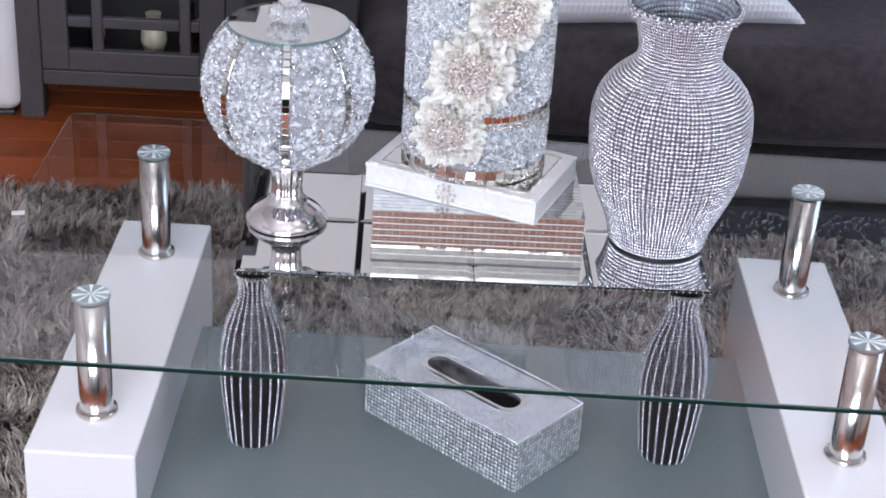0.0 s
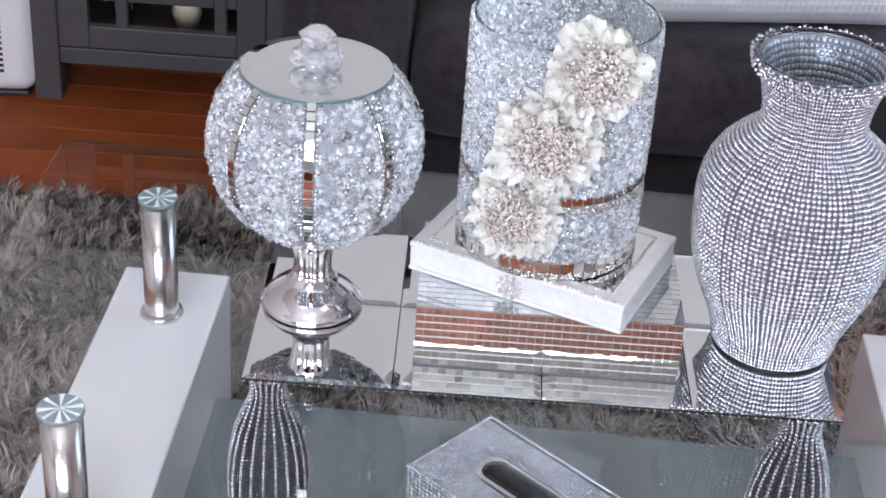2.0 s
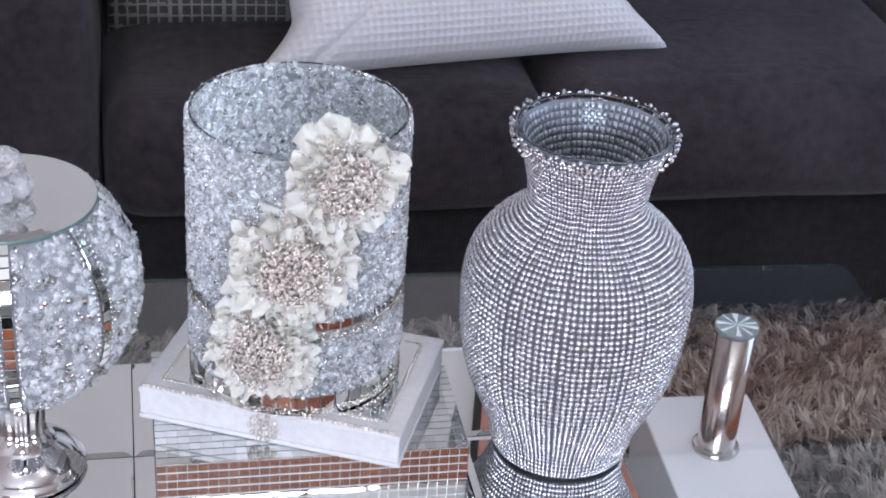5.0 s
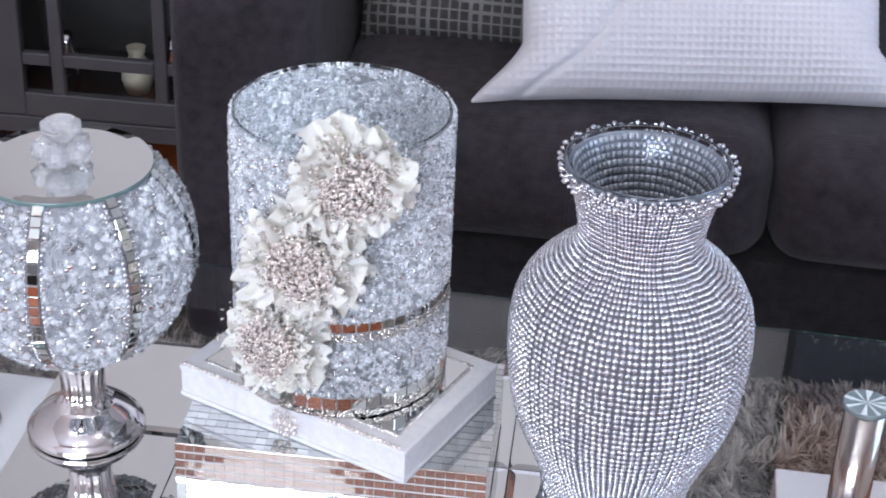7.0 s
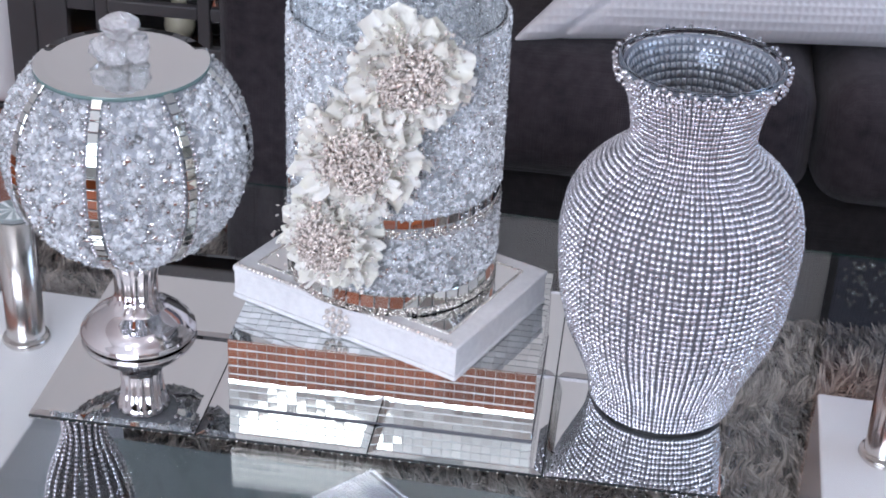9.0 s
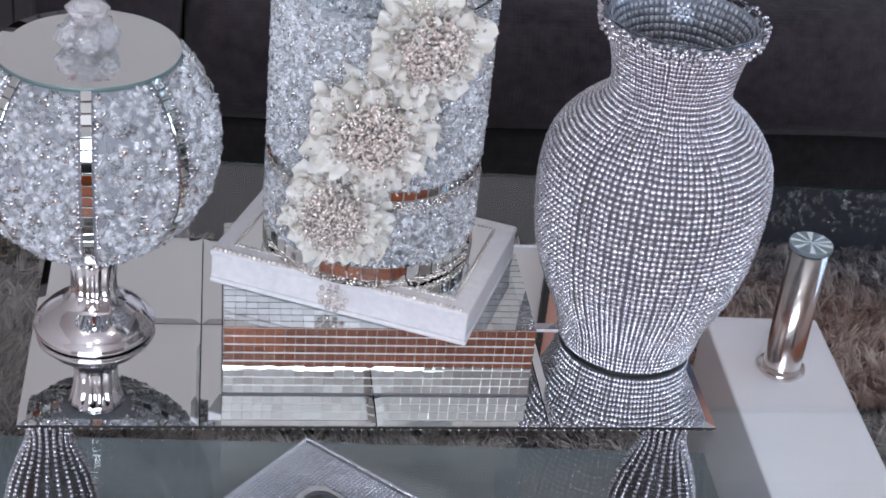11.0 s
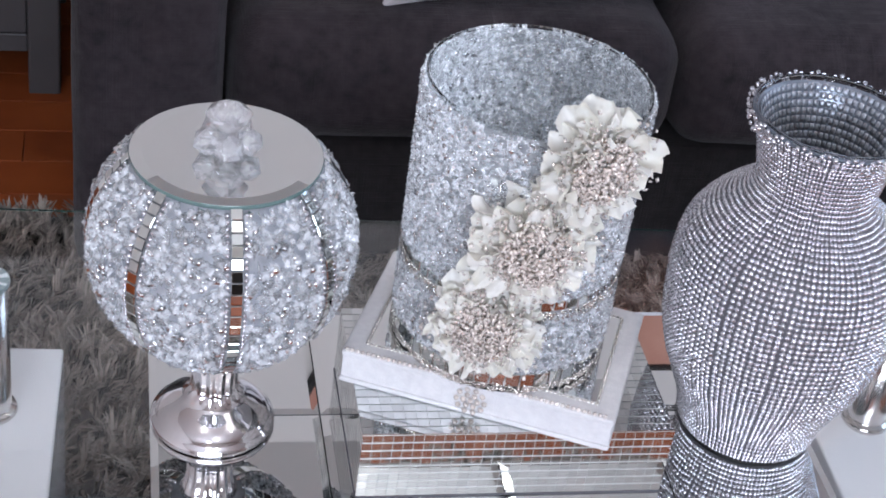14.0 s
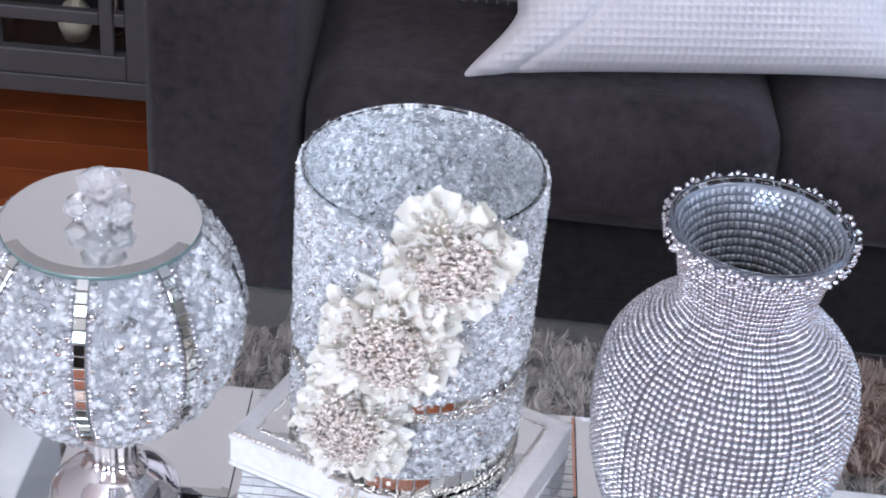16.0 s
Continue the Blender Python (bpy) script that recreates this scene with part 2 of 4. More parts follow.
M_CANVAS = painted_canvas()
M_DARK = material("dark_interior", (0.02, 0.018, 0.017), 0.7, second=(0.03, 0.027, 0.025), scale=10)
M_RUG = material("shag_pile", (0.53, 0.46, 0.40), 0.9, second=(0.28, 0.24, 0.21), scale=9, island=0.6, spec=0.1)
M_RUG_BASE = material("rug_backing", (0.07, 0.062, 0.055), 0.95, second=(0.05, 0.045, 0.04), scale=60)
M_PLASTIC = material("white_plastic", (0.78, 0.77, 0.77), 0.35, second=(0.75, 0.74, 0.74), scale=8)
M_HOLE = material("black_plastic", (0.02, 0.02, 0.02), 0.5, second=(0.03, 0.03, 0.03), scale=20)
M_CARD = material("brown_card", (0.32, 0.19, 0.08), 0.8, second=(0.25, 0.15, 0.06), scale=30)
M_OBJ = material("glazed_ornament", (0.42, 0.36, 0.26), 0.3, second=(0.3, 0.27, 0.2), scale=25)
M_FRAME = material("window_paint", (0.75, 0.75, 0.74), 0.4, second=(0.72, 0.72, 0.71), scale=9)
lamp_glow = bpy.data.materials.new("lamp_glow")
lamp_glow.use_nodes = True
lamp_glow.node_tree.nodes["Principled BSDF"].inputs["Emission Color"].default_value = (1, 0.95, 0.88, 1)
lamp_glow.node_tree.nodes["Principled BSDF"].inputs["Emission Strength"].default_value = 4.5


# ---- builders ----
def thing(name, m, label, category, group="", kind=""):
    ob = new(name)
    ob.matrix_world = m
    ob.empty_display_size = 0.05
    return tagged(ob, label, category, group, kind)


def link_mesh(name, me, mats, parent=None, label="", m=None, smooth=False):
    for one in (mats if isinstance(mats, (list, tuple)) else [mats]):
        me.materials.append(one)
    if smooth:
        me.polygons.foreach_set("use_smooth", [True] * len(me.polygons))
    ob = new(name, me)
    if parent is not None:
        ob.parent = parent
    if m is not None:
        ob.matrix_local = m
    return tagged(ob, label)


def part(name, bm, mats, parent=None, label="", m=None, smooth=False):
    me = bpy.data.meshes.new(name)
    bm.normal_update()
    bm.to_mesh(me)
    bm.free()
    return link_mesh(name, me, mats, parent, label, m, smooth)


def share(name, me, parent, m):
    ob = new(name, me)
    ob.parent = parent
    ob.matrix_local = m
    return ob


def box(sx, sy, sz, at=(0, 0, 0), bevel=0.0, seg=2, bm=None):
    """A box centred on at in x and y, standing on at's z."""
    bm = bm or bmesh.new()
    vs = bmesh.ops.create_cube(bm, size=1, matrix=Matrix.Translation((at[0], at[1], at[2] + sz / 2)) @ Matrix.Diagonal((sx, sy, sz, 1)))["verts"]
    if bevel:
        es = list({e for v in vs for e in v.link_edges})
        bmesh.ops.bevel(bm, geom=es, offset=bevel, segments=seg, affect='EDGES', profile=0.5)
    return bm


def lathe(profile, n=64, bm=None, fluted=0, depth=0.0, z0=0.0, z1=0.0):
    """A turned shape from (radius, z) pairs; ends with radius 0 are closed."""
    bm = bm or bmesh.new()
    rings = []
    for r, z in profile:
        if r <= 1e-6:
            rings.append([bm.verts.new((0, 0, z))])
            continue
        ring = []
        for k in range(n):
            a = 2 * math.pi * k / n
            rr = r * (1 - depth * (0.5 - 0.5 * math.cos(a * fluted))) if fluted and z0 < z < z1 else r
            ring.append(bm.verts.new((rr * math.cos(a), rr * math.sin(a), z)))
        rings.append(ring)
    for a, b in zip(rings, rings[1:]):
        for k in range(n):
            k2 = (k + 1) % n
            if len(a) == 1 and len(b) == 1:
                continue
            if len(a) == 1:
                bm.faces.new((a[0], b[k], b[k2])[::-1])
            elif len(b) == 1:
                bm.faces.new((a[k], a[k2], b[0]))
            else:
                bm.faces.new((a[k], a[k2], b[k2], b[k]))
    return bm


def smooth_profile(pts, steps):
    z = np.array([p[1] for p in pts])
    r = np.array([p[0] for p in pts])
    s = np.r_[0, np.cumsum(np.hypot(np.diff(z), np.diff(r)))]
    t = np.linspace(0, s[-1], steps)
    rr, zz = np.interp(t, s, r), np.interp(t, s, z)
    for _ in range(3):
        rr[1:-1] = (rr[:-2] + 2 * rr[1:-1] + rr[2:]) / 4
        zz[1:-1] = (zz[:-2] + 2 * zz[1:-1] + zz[2:]) / 4
    return list(zip(rr, zz))


def mesh_from(name, verts, faces):
    """faces: an (n, k) array, all of one size."""
    me = bpy.data.meshes.new(name)
    k = faces.shape[1]
    me.vertices.add(len(verts))
    me.vertices.foreach_set("co", np.ascontiguousarray(verts, dtype=np.float32).ravel())
    me.loops.add(faces.size)
    me.loops.foreach_set("vertex_index", np.ascontiguousarray(faces, dtype=np.int32).ravel())
    me.polygons.add(len(faces))
    me.polygons.foreach_set("loop_start", np.arange(0, faces.size, k, dtype=np.int32))
    me.update(calc_edges=True)
    me.validate()
    return me


def spread(tv, tf, pos, ax, ay, az):
    """Copies of a small template, one at each place, along the axes given (already scaled)."""
    n, k = len(pos), len(tv)
    v = pos[:, None] + tv[None, :, :1] * ax[:, None] + tv[None, :, 1:2] * ay[:, None] + tv[None, :, 2:] * az[:, None]
    f = tf[None] + (np.arange(n) * k)[:, None, None]
    return v.reshape(-1, 3), f.reshape(-1, tf.shape[1])


OCTA_V = np.array([(1, 0, 0), (-1, 0, 0), (0, 1, 0), (0, -1, 0), (0, 0, 1), (0, 0, -1)], float)
OCTA_F = np.array([(0, 2, 4), (2, 1, 4), (1, 3, 4), (3, 0, 4), (2, 0, 5), (1, 2, 5), (3, 1, 5), (0, 3, 5)])


def stone_template(n=6):
    """A cut stone: a girdle, a ring of crown facets and a small raised table."""
    a = np.arange(n) * 2 * math.pi / n
    low = np.c_[np.cos(a), np.sin(a), 0 * a]
    mid = np.c_[0.80 * np.cos(a + math.pi / n), 0.80 * np.sin(a + math.pi / n), 0 * a + 0.48]
    top = np.c_[0.40 * np.cos(a), 0.40 * np.sin(a), 0 * a + 0.80]
    v = np.r_[low, mid, top, [(0, 0, 0.84)]]
    f = []
    for k in range(n):
        k2 = (k + 1) % n
        f += [(k, k2, n + k), (k2, n + k2, n + k), (n + k, n + k2, 2 * n + k2), (n + k, 2 * n + k2, 2 * n + k), (2 * n + k, 2 * n + k2, 3 * n)]
    return v, np.array(f)


STONE_V, STONE_F = stone_template()


def chips(rng, pos, nrm, size, spread_size=0.5):
    """Irregular splinters of glass stuck on a surface, each turned its own way."""
    n = len(pos)
    q = rng.normal(size=(n, 3))
    u = np.cross(nrm, q)
    u /= np.linalg.norm(u, axis=1)[:, None]
    w = np.cross(nrm, u)
    tilt = rng.normal(scale=0.45, size=(n, 2))
    az = nrm + tilt[:, :1] * u + tilt[:, 1:] * w
    az /= np.linalg.norm(az, axis=1)[:, None]
    ax = np.cross(az, w)
    ax /= np.linalg.norm(ax, axis=1)[:, None]
    ay = np.cross(az, ax)
    s = size * rng.uniform(1 - spread_size, 1 + spread_size, size=(n, 3))
    s[:, 2] *= 0.75
    v, f = spread(OCTA_V, OCTA_F, pos, ax * s[:, :1], ay * s[:, 1:2], az * s[:, 2:])
    return v + rng.normal(scale=size * 0.16, size=v.shape), f


def beads_on(points, normals, r):
    """A string of small faceted stones."""
    pos, nrm = np.array(points, float), np.array(normals, float)
    u = np.cross(nrm, np.array([0.31, 0.17, 0.93]))
    u /= np.linalg.norm(u, axis=1)[:, None]
    w = np.cross(nrm, u)
    return spread(STONE_V, STONE_F, pos, u * r, w * r, nrm * r * 1.2)


def ring_points(r, z, pitch):
    n = int(2 * math.pi * r / pitch)
    a = np.arange(n) * 2 * math.pi / n
    return np.c_[r * np.cos(a), r * np.sin(a), 0 * a + z], np.c_[np.cos(a), np.sin(a), 0 * a]


def block(sx, sy, sz, r, cuts=14, bulge=(0, 0, 0), seed=0, rough=0.0):
    """A soft upholstered block standing on z = 0, rounded by r, swelling by bulge on its three pairs of faces."""
    bm = bmesh.new()
    bmesh.ops.create_cube(bm, size=2)
    bmesh.ops.subdivide_edges(bm, edges=bm.edges[:], cuts=cuts, use_grid_fill=True)
    half = Vector((sx / 2, sy / 2, sz / 2))
    for v in bm.verts:
        c = [math.copysign(1 - (1 - abs(x)) ** 1.5, x) for x in v.co]
        p = Vector([c[i] * half[i] for i in range(3)])
        core = Vector([max(-half[i] + r, min(half[i] - r, p[i])) for i in range(3)])
        d = p - core
        if d.length > 1e-9:
            m = max(abs(d[i]) for i in range(3))
            p = core + d.normalized() * (r if m > r * 0.999 else d.length)
        for i in range(3):
            j, k = (i + 1) % 3, (i + 2) % 3
            p[i] += c[i] * bulge[i] * (1 - c[j] ** 2) * (1 - c[k] ** 2)
        if rough:
            p += noise.noise_vector((p + Vector((seed, 0, 0))) * 6) * rough
        v.co = p + Vector((0, 0, half[2]))
    return bm


# ---- room ----
X0, X1, Y0, Y1, H = -2.6, 3.0, -3.2, 2.15, 2.45


def structure(name, bm, mat, label, category):
    return tagged(part(name, bm, mat), label, category, kind="structure")


floor = structure("floor", box(X1 - X0, Y1 - Y0, 0.05, ((X0 + X1) / 2, (Y0 + Y1) / 2, -0.062)), M_DARK, "reddish brown oiled wooden plank floor", "floor")
ceiling = structure("ceiling", box(X1 - X0, Y1 - Y0, 0.08, ((X0 + X1) / 2, (Y0 + Y1) / 2, H)), M_CEIL, "plain white painted ceiling", "ceiling")
structure("wall_north", box(X1 - X0, 0.1, H, ((X0 + X1) / 2, Y1 + 0.05, 0)), M_WALL, "plain warm grey painted wall behind the sofa", "wall")
structure("wall_west", box(0.1, Y1 - Y0, H, (X0 - 0.05, (Y0 + Y1) / 2, 0)), M_WALL, "plain warm grey painted side wall", "wall")


def wall_with_window(name, length, sill, head, a, b, m):
    """A wall along x with one opening from a to b."""
    bm = box(a, 0.1, H, (a / 2, 0, 0))
    box(length - b, 0.1, H, ((length + b) / 2, 0, 0), bm=bm)
    box(b - a, 0.1, sill, ((a + b) / 2, 0, 0), bm=bm)
    box(b - a, 0.1, H - head, ((a + b) / 2, 0, head), bm=bm)
    ob = structure(name, bm, M_WALL, "plain warm grey painted wall with a window opening", "wall")
    ob.matrix_world = m
    return ob


def window(name, w, h, m):
    win = thing(name, m, "white framed window letting in daylight", "window", kind="structure")
    for sx, sz, at in ((w, 0.05, (w / 2, 0, 0)), (w, 0.05, (w / 2, 0, h - 0.05)), (0.05, h - 0.1, (0.025, 0, 0.05)), (0.05, h - 0.1, (w - 0.025, 0, 0.05)), (0.05, h - 0.1, (w / 2, 0, 0.05))):
        part("window_frame", box(sx, 0.06, sz, at, 0.004), M_FRAME, win)
    part("window_sill", box(w, 0.16, 0.03, (w / 2, 0.06, -0.03), 0.004), M_FRAME, win)


wall_with_window("wall_south", X1 - X0, 0.95, 1.9, 0.9, 3.1, pose(X0, Y0 - 0.05, 0))
window("window_1", 2.2, 0.95, pose(X0 + 0.9, Y0 - 0.05, 0.95))
wall_with_window("wall_east", Y1 - Y0, 0.9, 2.2, 2.55, 4.25, pose(X1 + 0.05, Y0, 0, 0, 0, 90))
window("window_2", 1.7, 1.3, pose(X1 + 0.05, Y0 + 2.55, 0.9, 0, 0, 90))

console = thing("media_console", pose(0.0, Y0 + 0.24, 0), "long low dark wooden console against the wall", "console")
part("body", box(2.6, 0.42, 0.62, (0, 0, 0.09), 0.006), M_DARK, console)
part("top", box(2.66, 0.46, 0.03, (0, 0, 0.711), 0.006), M_DARK, console)
for x in (-1.2, 1.2):
    for y in (-0.16, 0.16):
        part("leg", box(0.06, 0.06, 0.10, (x, y, -0.005), 0.004), M_DARK, console)
for k in range(4):
    part("door", box(0.63, 0.018, 0.56, (-0.96 + 0.64 * k, 0.217, 0.12), 0.004), M_DARK, console)

# ---- picture behind the sofa, seen in the table glass ----
def build_wall_art():
    rng = np.random.default_rng(8)
    w, h = 1.30, 0.78
    art = thing("wall_art", pose(0.70 + w / 2, Y1 - 0.004, 1.40), "large abstract canvas, slate blue below and copper above, with crystals", "wall art")
    part("canvas", box(w - 0.03, 0.022, h - 0.03, (0, -0.013, 0.015), 0.003), M_CANVAS, art)
    for sx, sz, at in ((w, 0.015, (0, -0.016, 0)), (w, 0.015, (0, -0.016, h - 0.015)), (0.015, h - 0.03, (-w / 2 + 0.0075, -0.016, 0.015)), (0.015, h - 0.03, (w / 2 - 0.0075, -0.016, 0.015))):
        part("frame", box(sx, 0.032, sz, at, 0.002), M_DARK, art)
    n = 800
    z = 0.03 + 0.17 * rng.random(n) ** 1.3
    pos = np.c_[rng.uniform(-w / 2 + 0.03, w / 2 - 0.03, n), np.full(n, -0.026), z]
    v, f = beads_on(pos, np.array((-0.26, -0.92, -0.24)) + rng.normal(scale=0.09, size=(n, 3)), 0.0066)
    tagged(link_mesh("crystal_fringe", mesh_from("crystal_fringe", v, f), M_TILE_J, art, "scattered clear crystals"), kind="stuff")


build_wall_art()

# ---- ceiling lights ----
for lx, ly in ((-0.75, -0.9), (0.85, -0.9), (-0.75, 0.75), (0.85, 0.75), (0.05, -2.0)):
    lamp = thing("downlight", pose(lx, ly, H - 0.03), "small round white recessed ceiling light", "ceiling light", "ceiling downlights")
    part("trim_ring", lathe([(0.05, 0.03), (0.055, 0.0), (0.04, -0.004), (0.038, 0.03)], 32), M_FRAME, lamp, smooth=True)
    part("diffuser", lathe([(0.036, 0.012), (0, 0.012)], 32), lamp_glow, lamp)
lamp = thing("ceiling_lamp", pose(-0.62, -2.55, H - 0.09), "round white glowing flush ceiling lamp", "ceiling light")
part("body", lathe([(0, 0.09), (0.25, 0.09), (0.27, 0.06), (0.25, 0.04)], 48), M_FRAME, lamp, smooth=True)
part("diffuser", lathe([(0.245, 0.045), (0.22, 0.012), (0.12, 0.0), (0, -0.004)][::-1], 48), lamp_glow, lamp, smooth=True)


# ---- rug ----
def build_rug():
    rng = np.random.default_rng(3)
    rug = thing("shag_rug", pose(0.05, 0.17, 0), "deep grey brown shag rug lying on the wooden floor", "rug")
    rx, ry = 1.32, 0.785
    part("backing", box(2 * rx, 2 * ry, 0.008, (0, 0, 0.001), 0.003), M_RUG_BASE, rug)
    tufts, each = 25000, 8
    n = tufts * each
    q = np.c_[rng.uniform(-rx, rx, tufts), rng.uniform(-ry, ry, tufts)]
    # tufts lean together, in patches
    ta = 2.2 * np.sin(q[:, 0] * 9 + 2 * np.sin(q[:, 1] * 7)) + 2.0 * np.sin(q[:, 1] * 11 + 1.7 * np.sin(q[:, 0] * 5)) + rng.normal(scale=1.1, size=tufts)
    a = np.repeat(ta, each) + rng.normal(scale=0.35, size=n)
    p = np.repeat(q, each, 0) + rng.normal(scale=0.0035, size=(n, 2))
    p = np.c_[np.clip(p[:, 0], -rx, rx), np.clip(p[:, 1], -ry, ry)]
    lean = np.repeat(rng.uniform(0.3, 1.0, tufts), each) * 0.030 * rng.uniform(0.8, 1.15, n)
    h = np.repeat(rng.uniform(0.014, 0.036, tufts), each) * rng.uniform(0.8, 1.1, n)
    d = np.c_[np.cos(a), np.sin(a), 0 * a]
    s = np.c_[-np.sin(a), np.cos(a), 0 * a] * rng.uniform(0.0011, 0.0024, n)[:, None]
    base = np.c_[p, np.full(n, 0.006)]
    mid = base + d * (lean * 0.35)[:, None] + np.c_[0 * a, 0 * a, h * 0.7]
    tip = base + d * lean[:, None] + np.c_[0 * a, 0 * a, h]
    v = np.stack([base - s, base + s, mid + s * 0.9, mid - s * 0.9, tip + s * 0.25, tip - s * 0.25], 1).reshape(-1, 3)
    f = (np.array([(0, 1, 2, 3), (3, 2, 4, 5)])[None] + (np.arange(n) * 6)[:, None, None]).reshape(-1, 4)
    pile = link_mesh("pile", mesh_from("pile", v, f), M_RUG, rug, "long soft grey brown fibres")
    tagged(pile, kind="stuff")


build_rug()


# ---- sofa ----
def build_sofa():
    sofa = thing("sofa", pose(-0.392, 0.80, 0), "dark charcoal fabric sofa with loose seat cushions", "sofa")
    for k, x in enumerate((0.1, 2.242)):
        part("arm", block(0.20, 0.90, 0.60, 0.035, 14, (0.006, 0.006, 0.008), 1 + k, 0.002), M_SOFA, sofa, m=pose(x, 0.452, 0.012), smooth=True)
    part("base", block(1.936, 0.83, 0.214, 0.018, 14, (0, 0.003, 0), 3, 0.001), M_BASE_SHADED, sofa, "fabric base coloured near black for the shade under the cushions", pose(1.171, 0.462, 0.012), smooth=True)
    for k in range(3):
        x = 0.203 + 0.323 + 0.6455 * k
        part("seat_cushion", block(0.644, 0.76, 0.190, 0.058, 18, (0.003, 0.020, 0.014), 4 + k, 0.004), M_SOFA, sofa, m=pose(x, 0.393, 0.226), smooth=True)
        part("back_cushion", block(0.63, 0.20, 0.42, 0.06, 12, (0.0, 0.03, 0.01), 8 + k, 0.004), M_SOFA, sofa, m=pose(x, 0.72, 0.43, -10), smooth=True)
    part("backrest", block(2.33, 0.16, 0.74, 0.04, 12, (0, 0.01, 0.01), 12, 0.002), M_SOFA, sofa, m=pose(1.171, 0.97, 0.03), smooth=True)
    for x in (0.08, 2.26):
        for y in (0.08, 0.95):
            part("foot", lathe([(0, 0), (0.02, 0), (0.028, 0.045), (0, 0.045)], 20), M_BLACK, sofa, m=pose(x, y, -0.008))


build_sofa()


def pillow(name, w, h, t, cell, relief, m, mat, label, ear=0.0, grid=150, line_mat=None):
    """A square cushion of waffle weave with pinched corners; lies in its own xy plane."""
    u = np.linspace(-1, 1, grid)
    uu, vv = np.meshgrid(u, u, indexing="ij")
    edge = np.clip((1 - uu ** 6) * (1 - vv ** 6), 0, 1) ** 0.45
    pinch = 1 - 0.05 * (1 - uu ** 4)
    q = np.clip((1 - np.abs(vv)) / 0.36, 0, 1) ** 1.4
    pinch_v = 1 - ear * q * (1.6 - 0.6 * q)
    x, y = uu * w / 2 * pinch_v, vv * h / 2 * pinch
    k = math.pi / cell
    ridge = np.maximum(np.abs(np.sin(x * k)), np.abs(np.sin(y * k))) ** 6
    lump = 0.006 * np.sin(x * 17 + 1) * np.sin(y * 13 + 2)
    top = t / 2 * edge + relief * ridge * np.minimum(1, edge * 3 + 0.25) + lump * edge
    if ear:
        # the corner is folded over along a slanting crease
        crease = np.exp(-((uu + 0.80 - 0.55 * (vv + 1)) / 0.035) ** 2) * (vv < -0.45)
        top = top - 0.012 * crease
    bot = -t / 2 * edge
    v = np.r_[np.stack([x, y, top], -1).reshape(-1, 3), np.stack([x, y, bot], -1).reshape(-1, 3)]
    i = np.arange(grid * grid).reshape(grid, grid)
    q = np.stack([i[:-1, :-1], i[1:, :-1], i[1:, 1:], i[:-1, 1:]], -1).reshape(-1, 4)
    me = mesh_from(name, v, np.r_[q, q[:, ::-1] + grid * grid])
    mats = [mat]
    if line_mat:
        mats.append(line_mat)
        r = ridge[:-1, :-1].reshape(-1)
        idx = np.r_[(r > 0.62).astype(np.int32), np.zeros(len(q), np.int32)]
    ob = link_mesh(name, me, mats, smooth=True)
    if line_mat:
        me.polygons.foreach_set("material_index", idx)
    ob.matrix_world = m
    return tagged(ob, label, "pillow")


pillow("throw_pillow", 0.66, 0.50, 0.15, 0.0105, 0.0028, pose(0.326, 1.059, 0.630, 60, 0, 9), M_PILLOW, "white waffle weave pillow leaning on the sofa seat", 0.23, grid=260)
pillow("throw_pillow", 0.46, 0.42, 0.13, 0.016, 0.0016, pose(0.058, 1.200, 0.588, 66, 0, -3), M_CHECK, "dark checked waffle pillow leaning on the sofa back", grid=150, line_mat=M_CHECK_LINE)


